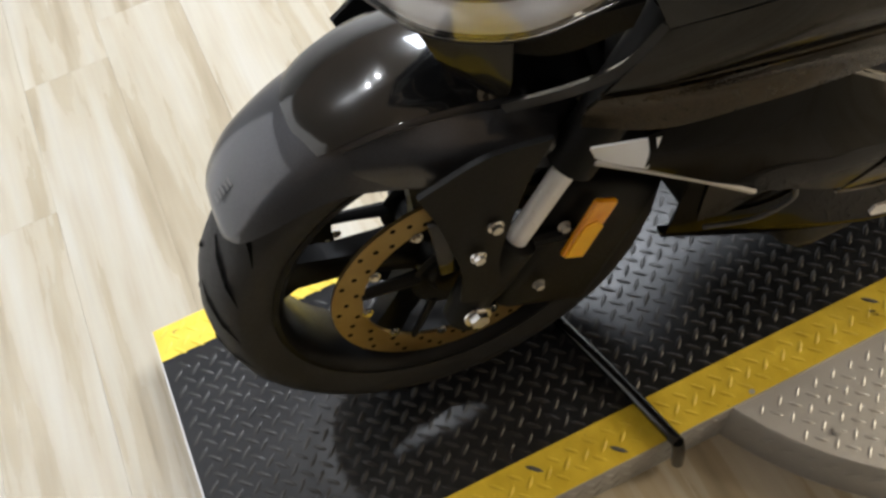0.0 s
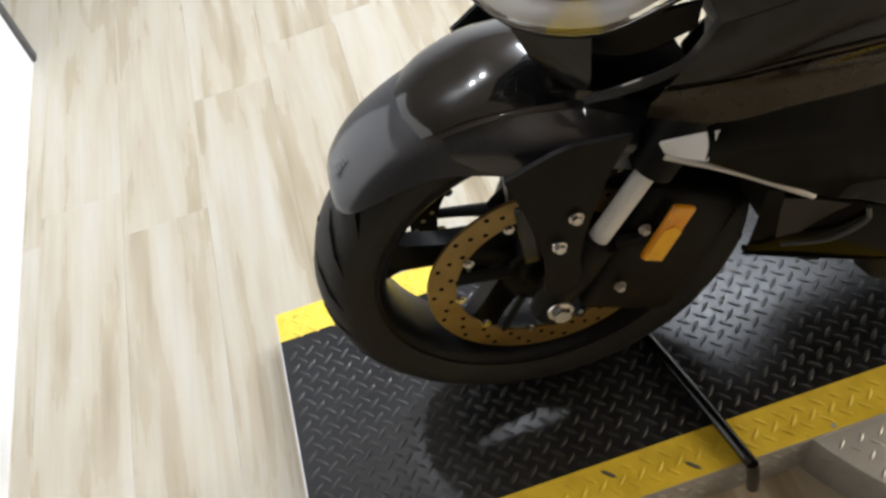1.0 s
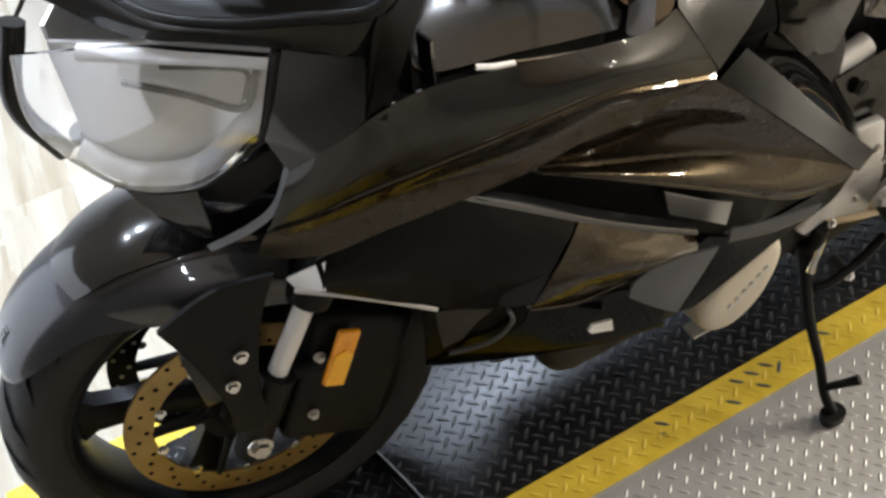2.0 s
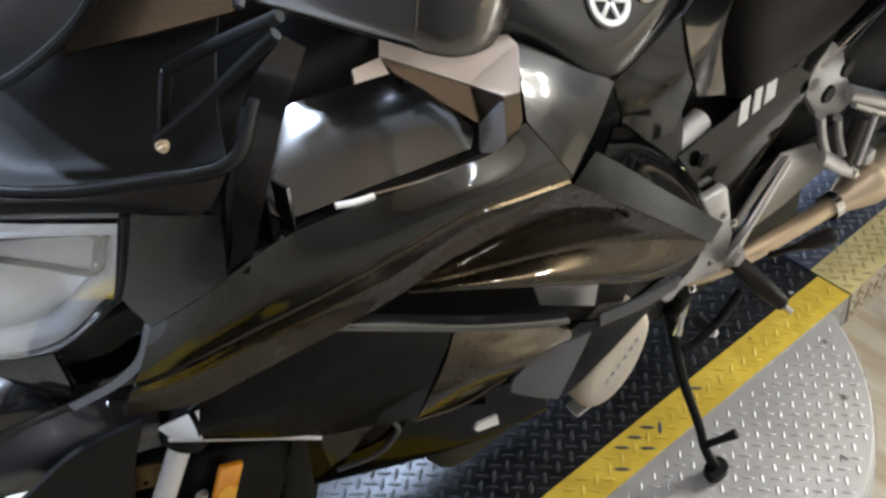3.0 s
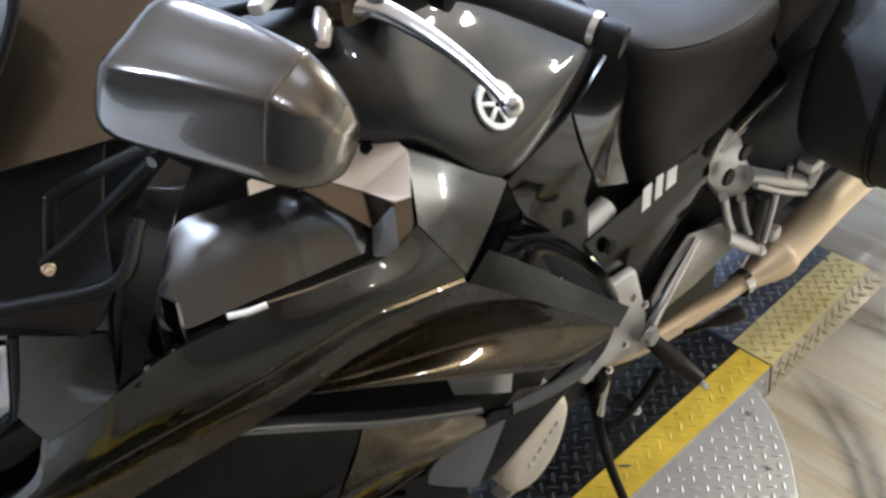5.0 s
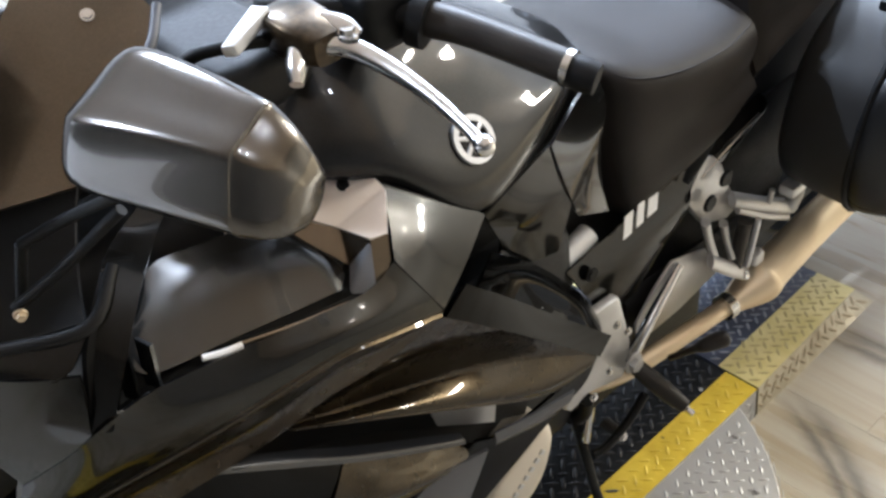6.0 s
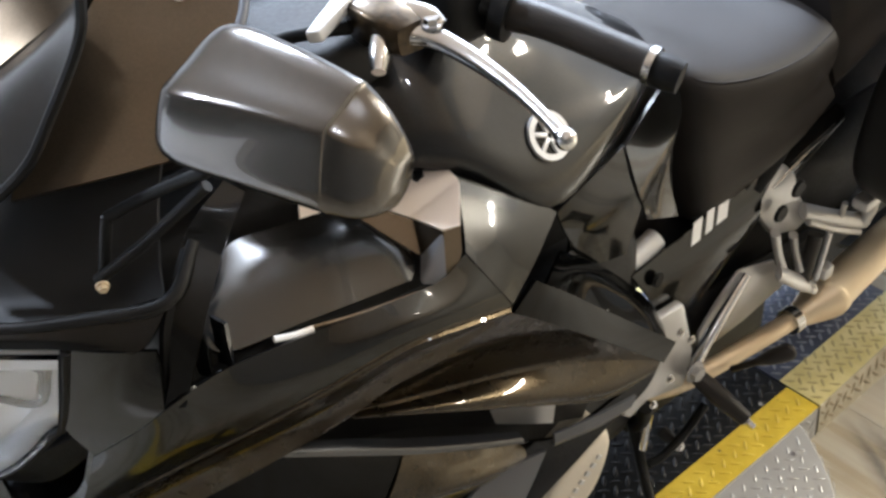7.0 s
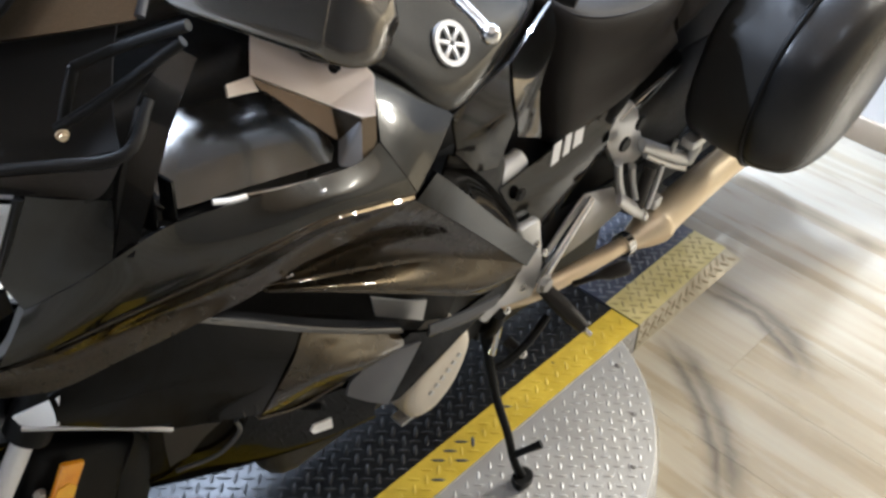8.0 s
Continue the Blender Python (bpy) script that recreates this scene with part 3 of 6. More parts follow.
M_GRIP = surface("grip_rubber", (0.014, 0.0115, 0.0095), (0.022, 0.0185, 0.0155), (0.4, 0.55), 0.0, 30, 400, 0.3, spec=0.35)
M_AMBER = surface("amber_reflector_lens", (0.85, 0.33, 0.004), (0.95, 0.42, 0.006), (0.12, 0.25), 0.0, 60, 500, 0.3, coat=0.3)
M_AMBERLIGHT = surface("bright_amber_lens", (1.0, 0.50, 0.006), (1.0, 0.58, 0.01), (0.1, 0.2), 0.0, 80, 700, 0.3, coat=0.3)
M_PIPE = surface("stainless_exhaust", (0.68, 0.56, 0.38), (0.76, 0.65, 0.47), (0.42, 0.48), 0.7, 8, 90, 0.0)
# Darker copy of the bike paint; low parts' shade is put into its colour.
M_DARKENED = lacquer("darkened_bike_paint", (0.003, 0.003, 0.0032), 0.22, coat=0.18, flake=0.2)
M_BOWL = surface("satin_reflector_bowl", grey(0.5), grey(0.62), (0.25, 0.4), 0.6, 6, 60, 0.05)
M_LENS, _n, _l, _b = node_mat("clear_headlight_lens")
_b.inputs["Base Color"].default_value = (0.93, 0.93, 0.93, 1)
_b.inputs["Transmission Weight"].default_value, _b.inputs["Roughness"].default_value, _b.inputs["IOR"].default_value = 1.0, 0.03, 1.45
_b.inputs["Coat Weight"].default_value = 0.6
M_LAMPDARK = surface("lamp_bezel", grey(0.10), grey(0.16), (0.2, 0.3), 0.5, 10, 100, 0.0)
M_LEG = lacquer("smoked_chrome_panel", (0.047, 0.046, 0.044), 0.21, coat=0.25, flake=0.04)
M_MIRROR = lacquer("graphite_mirror_paint", (0.098, 0.092, 0.085), 0.21, coat=0.7, flake=0.06)
# Blue-grey of a mirrored white wall, put into the base colour.
M_CORNER = lacquer("wall_reflection_corner", (0.22, 0.225, 0.24), 0.30, metal=0.25, coat=0.5, flake=0.03)
# Pale warm base colour holds the reflection of a glossy dark panel.
M_WARM = surface("pale_reflection_panel", (0.74, 0.66, 0.59), (0.78, 0.70, 0.63), (0.32, 0.38), 0.1, 3, 60, 0.0, coat=0.3)
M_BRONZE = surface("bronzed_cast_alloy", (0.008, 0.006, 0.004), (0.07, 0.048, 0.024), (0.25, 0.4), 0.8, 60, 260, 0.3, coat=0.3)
# The strip's tan reflection is its base colour here.
M_TANSTRIP = lacquer("painted_tan_reflection", (0.17, 0.135, 0.095), 0.25, coat=0.4, flake=0.05)
M_WHITE = surface("white_lettering", grey(0.7), grey(0.8), (0.3, 0.45))
M_SCREEN = surface("smoked_windscreen", (0.008, 0.0078, 0.0075), (0.013, 0.0125, 0.012), (0.16, 0.24), 0.0, 5, 200, 0.0, spec=0.28)
# Brown base colour carries the tan room mirrored in dark gloss.
M_DASH = lacquer("brown_reflection_panel", (0.105, 0.082, 0.056), 0.30, coat=0.5, flake=0.08)
M_BOWLGREY = surface("dark_grey_inner_cowl", grey(0.010), grey(0.014), (0.42, 0.55), 0.0, 9, 300, 0.12, spec=0.22)
M_ENGINE = surface("dark_engine_casting", grey(0.006), grey(0.012), (0.5, 0.7), 0.3, 20, 200, 0.4)
M_RED = surface("red_lamp_lens", (0.12, 0.008, 0.008), (0.2, 0.012, 0.012), (0.1, 0.2), coat=0.5)

# ---------------------------------------------------------------- motorcycle
LEAN_ON_STAND = 4.0
motorcycle = tagged(new("motorcycle"), "black and dark graphite sport-touring motorcycle leaning on its side stand", "motorcycle")
motorcycle.rotation_euler = (radians(LEAN_ON_STAND), 0, 0)


def flip(rows):
    return [[(x, -y, z) for x, y, z in r] for r in rows]


def both(name, rows, material, d=0.004, label="", nu=5, nv=5):
    """A left panel and its mirror image on the right side."""
    a = part(name, shell(rows, d, nu, nv), material, motorcycle, label)
    b = part(name, shell(flip(rows), d, nu, nv), material, motorcycle, label)
    return a, b


def body(halves, nu=5, nv=6):
    """A closed body from left half sections (top centre to bottom), mirrored to rings."""
    rings = []
    for h in halves:
        left = [Vector(p) for p in h]
        right = [Vector((p.x, -p.y, p.z)) for p in left[::-1]]
        if abs(left[0].y) < 1e-4:
            right = right[:-1]
        rings.append(left + right)
    return skin(rings, nu, nv, ring=True, caps=True)


# front wheel, steered a little
front_wheel = new("front_wheel")
front_wheel.parent = motorcycle
AXLE = Matrix.Translation((-0.001, 0.044, 0.284)) @ Matrix.Rotation(radians(-3.0), 4, "Z") @ Matrix.Rotation(radians(-1.7), 4, "X")
WHEEL = AXLE @ Matrix.Scale(0.95, 4)
front_wheel.matrix_local = WHEEL
prof = [(0.222, -0.046), (0.236, -0.054), (0.255, -0.059), (0.270, -0.056), (0.284, -0.044), (0.2945, -0.024), (0.298, 0.0), (0.2945, 0.024), (0.284, 0.044), (0.270, 0.056), (0.255, 0.059), (0.236, 0.054), (0.222, 0.046), (0.215, 0.03), (0.215, -0.03)]
tyre = part("tyre", lathe_bm(prof, n=96, closed=True), M_RUBBER, front_wheel, "black road tyre with slanted rain grooves")
part("rim", lathe_bm([(0.225, -0.044), (0.227, -0.05), (0.220, -0.051), (0.212, -0.044), (0.207, -0.02), (0.205, 0.0), (0.207, 0.02), (0.212, 0.044), (0.220, 0.051), (0.227, 0.05), (0.225, 0.044), (0.217, 0.03), (0.217, -0.03)], n=96, closed=True), M_RIM, front_wheel, "black cast rim")


def groove_strip(a0, side):
    """A slanted groove shown as a near-black strip on the tread, from near its crown towards the shoulder."""
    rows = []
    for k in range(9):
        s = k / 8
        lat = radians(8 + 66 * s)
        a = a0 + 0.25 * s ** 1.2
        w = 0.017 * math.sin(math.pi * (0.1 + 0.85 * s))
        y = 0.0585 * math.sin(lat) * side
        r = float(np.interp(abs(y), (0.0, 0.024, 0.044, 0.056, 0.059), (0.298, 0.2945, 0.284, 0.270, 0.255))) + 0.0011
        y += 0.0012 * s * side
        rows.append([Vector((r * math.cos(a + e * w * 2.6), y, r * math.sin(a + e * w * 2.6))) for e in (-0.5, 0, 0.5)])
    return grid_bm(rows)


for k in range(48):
    part("groove_strip", groove_strip(math.tau * k / 48, -1 if k % 2 else 1), M_GROOVE, tyre)

hub = part("hub", lathe_bm([(0.0, -0.062), (0.03, -0.062), (0.042, -0.05), (0.045, 0.0), (0.042, 0.05), (0.03, 0.062), (0.0, 0.062)], n=40), M_RIM, front_wheel)
for k in range(5):
    a = radians(163) + math.tau * k / 5
    out, t = Vector((math.cos(a), 0, math.sin(a))), Vector((-math.sin(a), 0, math.cos(a)))
    rows = [[out * r + t * (w * u) + Vector((0, h * v, 0)) for u, v in ((-1, -0.7), (-0.6, -1), (0.6, -1), (1, -0.7), (1, 0.7), (0.6, 1), (-0.6, 1), (-1, 0.7))]
            for r, w, h in ((0.035, 0.028, 0.028), (0.08, 0.024, 0.022), (0.14, 0.021, 0.018), (0.185, 0.025, 0.018), (0.206, 0.040, 0.020))]
    part("spoke", grid_bm(rows, True, True), M_RIM, front_wheel, "black cast spoke")

for side in (-1, 1):
    y = 0.060 * side
    d = part("brake_disc", lathe_bm([(0.122, y - 0.0025), (0.16, y - 0.0025), (0.16, y + 0.0025), (0.122, y + 0.0025)], n=72, closed=True), M_DISC if side < 0 else M_RIM, front_wheel, "drilled bronze-tinted brake disc" if side < 0 else "drilled dark far brake disc")
    holes = bmesh.new()
    for k in range(54):
        a = math.tau * k / 54
        r = (0.131, 0.142, 0.152)[k % 3]
        bmesh.ops.create_cone(holes, cap_ends=True, segments=10, radius1=0.0034, radius2=0.0034, depth=0.0058, matrix=Matrix.Translation((r * math.cos(a), y, r * math.sin(a))) @ Matrix.Rotation(radians(90), 4, "X"))
    # Plugs for holes: near-black for shade, silver for floor light through the far disc.
    tagged(part("hole_plug", holes, M_GROOVE if side < 0 else M_SILVER, d), kind="stuff")
    part("disc_carrier", lathe_bm([(0.03, y * 0.80), (0.052, y * 0.86), (0.058, y * 0.95), (0.052, y), (0.03, y * 0.9)], n=40, closed=True), M_PLASTIC, front_wheel)
    for k in range(5):
        a = math.tau * k / 5 + 0.2
        for e in (0.12,):
            part("carrier_arm", tube_bm([(0.05 * math.cos(a), y * 0.92, 0.05 * math.sin(a)), (0.09 * math.cos(a + e * 0.7), y * 0.97, 0.09 * math.sin(a + e * 0.7)), (0.124 * math.cos(a + e), y, 0.124 * math.sin(a + e))], [0.010, 0.008, 0.007], 8, 3, flat=0.6), M_PLASTIC, front_wheel)
    for k in range(10):
        a = math.tau * k / 10
        part("rivet", bolt_bm((0.118 * math.cos(a), y + 0.002 * side, 0.118 * math.sin(a)), (0, side, 0), 0.0055, 0.003), M_CHROME, d, "steel disc rivet")

# forks: the legs turn with the wheel
fork = new("front_fork")
fork.parent = motorcycle
fork.matrix_local = AXLE
RAKE = Vector((math.sin(radians(27.7)), 0, math.cos(radians(27.7))))
for side in (-1, 1):
    y = 0.112 * side
    foot = Vector((0.0, y, 0.0))
    seat_at, up = Vector((0.055, y * 0.985, 0.106)), Vector((0.56, 0.0, 0.83))
    low = Vector((0.0, y * 0.85, 0.0))
    leg = part("fork_leg", tube_bm([low - RAKE * 0.03, low + RAKE * 0.02, (low + seat_at) / 2 + Vector((0.0, 0.002 * side, 0.0)), seat_at], [0.022, 0.024, 0.023, 0.023], 20), M_PLASTIC, fork, "black fork slider")
    part("stanchion", tube_bm([seat_at - up * 0.005, seat_at + up * 0.15, seat_at + up * 0.30], 0.0122, 24), M_TUBE, fork, "polished silver fork tube")
    part("fork_shroud", tube_bm([seat_at + up * 0.118, seat_at + up * 0.21, seat_at + up * 0.30], 0.026, 20), M_PLASTIC, fork, "matt black upper fork cover")
    part("dust_seal", tube_bm([seat_at - up * 0.004, seat_at + up * 0.006], 0.0235, 24, 2), M_PLASTIC, fork)
    part("axle_bolt", bolt_bm(low + Vector((0, 0.023 * side, 0)), (0, side, 0), 0.0125, 0.008), M_CHROME, leg, "steel axle nut")
    cal = part("brake_caliper", box_bm(-0.055, 0.078, -0.026, 0.026, -0.125, 0.09, 0.018, 3), M_PLASTIC, fork, "black brake caliper")
    cal.matrix_local = Matrix.Translation((0.128, y * 0.78, 0.062)) @ Matrix.Rotation(radians(28), 4, "Y")
    for dx, dz in ((0.075, 0.02), (0.108, 0.115)):
        part("caliper_bolt", bolt_bm((dx, y * 1.02 + 0.006 * side, dz), (0, side, 0), 0.0055, 0.005), M_SILVER, fork, "worn steel caliper bolt")
    # guard plate that carries the fender, with its two screws
    guard = part("fork_guard", shell([[(-0.035, y * 1.14, 0.262), (0.03, y * 1.21, 0.292), (0.096, y * 1.20, 0.282)], [(-0.02, y * 1.14, 0.20), (0.022, y * 1.20, 0.215), (0.066, y * 1.18, 0.225)], [(-0.010, y * 1.16, 0.118), (0.012, y * 1.18, 0.122), (0.034, y * 1.16, 0.128)], [(-0.016, y * 1.10, 0.052), (0.004, y * 1.14, 0.050), (0.030, y * 1.14, 0.066)]], 0.006), M_PLASTIC, fork, "black fork guard")
    for dx, dz in ((0.030, 0.190), (0.008, 0.150)):
        part("guard_screw", bolt_bm((dx, y * 1.195 + 0.003 * side, dz), (0, side, 0), 0.0065, 0.005), M_CHROME, guard, "bright steel screw")
    part("hose_bracket", box_bm(-0.030, -0.006, *sorted((y * 1.0, y * 1.08)), 0.112, 0.205, 0.003), M_GREY, fork, "grey hose bracket")
    refl = part("reflector", box_bm(-0.014, 0.014, -0.004, 0.004, -0.043, 0.043, 0.003), M_AMBER, fork, "amber side reflector")
    part("lens_facet", plate_bm([(u, 0.0043 * side, v) for u, v in ((-0.011, -0.041), (0.012, -0.041), (0.012, 0.008), (0.0, 0.016), (-0.011, 0.008))][::-side], 0.0015), M_AMBERLIGHT, refl, "brighter amber lens field", smooth=False)
    refl.matrix_local = Matrix.Translation((0.130, y * 1.18, 0.112)) @ Matrix.Rotation(radians(28.5), 4, "Y")
    part("reflector_bracket", tube_bm([(0.075, y * 1.02, 0.10), (0.105, y * 1.06, 0.10), (0.125, y * 1.1, 0.10)], 0.008, 8), M_PLASTIC, fork)

# front fender: arched sheet over the tyre, blister on top, side skirts down to the fork
fender = new("front_fender")
fender.parent = motorcycle
fender.matrix_local = WHEEL


def arch(a, half, r_mid, r_edge, drop=0.0):
    a = radians(a)
    out = []
    for u in (-1, -0.8, -0.45, 0, 0.45, 0.8, 1):
        r = r_edge + (r_mid - r_edge) * (1 - abs(u) ** 2.4)
        if abs(u) == 1:
            r -= drop
        out.append((r * math.cos(a), u * half, r * math.sin(a)))
    return out


part("mudguard_shell", shell([arch(137, 0.040, 0.311, 0.309, 0.002), arch(134, 0.060, 0.318, 0.306, 0.004), arch(127, 0.075, 0.324, 0.304, 0.008), arch(119, 0.081, 0.327, 0.300, 0.012), arch(111, 0.086, 0.328, 0.296, 0.018), arch(102, 0.091, 0.328, 0.290, 0.036), arch(92, 0.097, 0.328, 0.286, 0.052), arch(80, 0.103, 0.328, 0.284, 0.055), arch(66, 0.105, 0.326, 0.282, 0.05), arch(50, 0.105, 0.322, 0.28, 0.05)], 0.004, 4, 5), M_FENDER, fender, "dark grey front mudguard")
part("blister", shell([arch(117, 0.040, 0.3255, 0.312), arch(108, 0.062, 0.3305, 0.3175), arch(100, 0.070, 0.3345, 0.3205), arch(92, 0.076, 0.340, 0.319), arch(78, 0.081, 0.339, 0.316), arch(62, 0.083, 0.336, 0.313), arch(52, 0.083, 0.333, 0.311)], 0.004, 4, 5), M_BLACK, fender, "glossy black raised fender crown")
for side in (-1, 1):
    rows = [[(-0.085, 0.068 * side, 0.300), (-0.035, 0.076 * side, 0.309), (0.012, 0.082 * side, 0.310), (0.075, 0.088 * side, 0.298), (0.125, 0.094 * side, 0.268)],
            [(-0.085, 0.078 * side, 0.280), (-0.035, 0.096 * side, 0.282), (0.008, 0.110 * side, 0.280), (0.070, 0.117 * side, 0.272), (0.112, 0.117 * side, 0.252)],
            [(-0.085, 0.078 * side, 0.264), (-0.038, 0.095 * side, 0.250), (0.003, 0.108 * side, 0.243), (0.050, 0.115 * side, 0.243), (0.095, 0.116 * side, 0.238)]]
    part("mudguard_side", shell(rows, 0.004), M_FENDER, fender, "dark grey mudguard side")
for k in range(5):
    a = radians(127.6 + k * 1.1)
    bar = part("badge_bar", box_bm(-0.0016, 0.0016, -0.016, -0.003, -0.0004, 0.0004), M_TRIM, fender, "dull grey badge bar")
    bar.matrix_local = Matrix.Translation((0.3236 * math.cos(a), -0.004, 0.3236 * math.sin(a))) @ Matrix.Rotation(radians(90) - a, 4, "Y") @ Matrix.Rotation(radians(8), 4, "Z")

# ---------------------------------------------------------------- front lamps and nose
for s in (-1, 1):
    m = lambda rows: rows if s < 0 else flip(rows)
    lamp = part("headlight", shell(m([[(-0.03, -0.012, 0.86), (0.052, -0.115, 0.892), (0.095, -0.160, 0.896), (0.139, -0.200, 0.895)],
                                      [(-0.045, -0.012, 0.80), (0.022, -0.085, 0.81), (0.066, -0.127, 0.814), (0.117, -0.163, 0.806)],
                                      [(-0.032, -0.010, 0.745), (0.004, -0.052, 0.720), (0.060, -0.100, 0.730), (0.108, -0.148, 0.786)]]), 0.005, 6, 6), M_LENS, motorcycle, "large clear headlight lens")
    lamp.visible_shadow = False
    part("lamp_bowl", shell(m([[(0.0, -0.012, 0.86), (0.075, -0.105, 0.880), (0.118, -0.145, 0.884), (0.152, -0.188, 0.886)],
                               [(-0.005, -0.012, 0.80), (0.062, -0.075, 0.81), (0.105, -0.105, 0.815), (0.135, -0.155, 0.808)],
                               [(-0.010, -0.010, 0.750), (0.024, -0.042, 0.728), (0.078, -0.085, 0.738), (0.120, -0.140, 0.790)]]), 0.004, 5, 5), M_BOWL, lamp, "satin silver reflector bowl")
    part("lamp_chamber", shell(m([[(0.045, -0.078, 0.868), (0.085, -0.125, 0.870), (0.125, -0.165, 0.866)], [(0.040, -0.080, 0.845), (0.080, -0.125, 0.842), (0.112, -0.158, 0.835)], [(0.048, -0.070, 0.838), (0.085, -0.110, 0.834), (0.118, -0.148, 0.830)]]), 0.004), M_PALE, lamp, "white light guide")
    part("guide_edge", tube_bm(m([[(0.040, -0.080, 0.841), (0.080, -0.125, 0.838), (0.113, -0.160, 0.832), (0.130, -0.175, 0.87)]])[0], 0.003, 8), M_LAMPDARK, lamp)
    part("lamp_bezel", tube_bm(m([[(-0.018, -0.014, 0.752), (0.012, -0.050, 0.734), (0.064, -0.094, 0.744), (0.110, -0.140, 0.800), (0.126, -0.160, 0.822), (0.142, -0.188, 0.885)]])[0], 0.011, 10, flat=0.5), M_PALE, lamp, "pale silver inner bezel")
    part("lamp_top_bezel", tube_bm(m([[(0.018, -0.080, 0.880), (0.062, -0.122, 0.884), (0.104, -0.159, 0.886), (0.142, -0.190, 0.884)]])[0], 0.008, 10, flat=0.5), M_PALE, lamp, "pale silver upper bezel")
    part("guide_line", tube_bm(m([[(0.070, -0.118, 0.866), (0.104, -0.148, 0.868), (0.124, -0.166, 0.866), (0.118, -0.158, 0.838)]])[0], 0.0022, 8), M_LAMPDARK, lamp, "dark line of the light guide")
    part("lamp_edge", tube_bm(m([[(-0.032, -0.010, 0.742), (0.004, -0.052, 0.717), (0.062, -0.101, 0.727), (0.11, -0.150, 0.785), (0.12, -0.167, 0.808), (0.142, -0.203, 0.897)]])[0], 0.004, 8), M_PLASTIC, lamp)
part("nose_rib", tube_bm([(-0.02, 0, 0.88), (-0.05, 0, 0.81), (-0.035, 0, 0.745)], 0.011, 10), M_PAINT, motorcycle)
# cowl above the lamps: rim round the dark inner bowl
both("front_cowl", [[(0.0, 0.0, 0.9), (0.055, -0.112, 0.897), (0.10, -0.162, 0.899), (0.142, -0.203, 0.899), (0.178, -0.236, 0.893)],
                    [(0.02, 0.0, 0.912), (0.062, -0.114, 0.905), (0.105, -0.163, 0.906), (0.151, -0.205, 0.905), (0.192, -0.238, 0.899)],
                    [(0.04, 0.0, 0.920), (0.072, -0.112, 0.911), (0.112, -0.160, 0.909), (0.164, -0.203, 0.913), (0.214, -0.232, 0.916)]], M_PAINT, 0.004, "glossy dark front cowl")
for s in (1, -1):
    part("cowl_rim", tube_bm([(x, y * s, z) for x, y, z in ((0.04, -0.02, 0.921), (0.072, -0.112, 0.912), (0.112, -0.160, 0.910), (0.164, -0.203, 0.914), (0.214, -0.232, 0.917), (0.250, -0.214, 0.940))], [0.004, 0.004, 0.004, 0.0045, 0.005, 0.004], 10), M_BOWLGREY, motorcycle, "rounded dark cowl rim")
both("cowl_cheek", [[(0.143, -0.204, 0.899), (0.132, -0.187, 0.855), (0.118, -0.168, 0.806), (0.126, -0.178, 0.768)],
                    [(0.165, -0.226, 0.897), (0.155, -0.214, 0.855), (0.146, -0.204, 0.818), (0.148, -0.208, 0.792)],
                    [(0.192, -0.243, 0.892), (0.185, -0.249, 0.868), (0.180, -0.248, 0.845), (0.178, -0.247, 0.835)]], M_PAINT, 0.004, "glossy dark cheek panel beside the headlight")
both("cowl_bowl", [[(0.045, 0.0, 0.920), (0.074, -0.108, 0.911), (0.114, -0.156, 0.909), (0.166, -0.199, 0.913), (0.214, -0.226, 0.918)],
                   [(0.075, 0.0, 0.925), (0.100, -0.095, 0.916), (0.132, -0.138, 0.914), (0.180, -0.176, 0.920), (0.226, -0.200, 0.930)],
                   [(0.120, 0.0, 0.955), (0.140, -0.085, 0.950), (0.165, -0.120, 0.948), (0.205, -0.152, 0.950), (0.245, -0.176, 0.956)],
                   [(0.150, 0.0, 0.985), (0.160, -0.085, 0.982), (0.185, -0.115, 0.980), (0.222, -0.140, 0.978), (0.262, -0.162, 0.978)]], M_BOWLGREY, 0.004, "matt dark grey inner cowl")
# pillar between cowl and leg shield
both("cowl_pillar", [[(0.292, -0.190, 0.958), (0.301, -0.203, 0.950)], [(0.250, -0.205, 0.943), (0.262, -0.226, 0.925)], [(0.212, -0.228, 0.905), (0.222, -0.248, 0.885)], [(0.178, -0.246, 0.845), (0.192, -0.258, 0.845)]], M_PAINT, 0.006, "glossy dark cowl pillar")

# ---------------------------------------------------------------- side fairing
both("upper_fairing", [
    [(0.125, -0.178, 0.768), (0.112, -0.168, 0.735), (0.095, -0.150, 0.690)],
    [(0.160, -0.225, 0.815), (0.152, -0.212, 0.765), (0.137, -0.187, 0.720)],
    [(0.189, -0.256, 0.852), (0.192, -0.248, 0.805), (0.190, -0.226, 0.757)],
    [(0.234, -0.252, 0.851), (0.242, -0.262, 0.815), (0.242, -0.252, 0.779)],
    [(0.305, -0.250, 0.835), (0.302, -0.266, 0.812), (0.299, -0.266, 0.790)],
    [(0.368, -0.250, 0.821), (0.372, -0.268, 0.806), (0.373, -0.272, 0.791)],
    [(0.425, -0.248, 0.809), (0.428, -0.266, 0.790), (0.430, -0.271, 0.775)],
    [(0.462, -0.238, 0.810), (0.474, -0.258, 0.780), (0.485, -0.268, 0.754)]], M_PAINT, 0.004, "long glossy upper fairing panel")
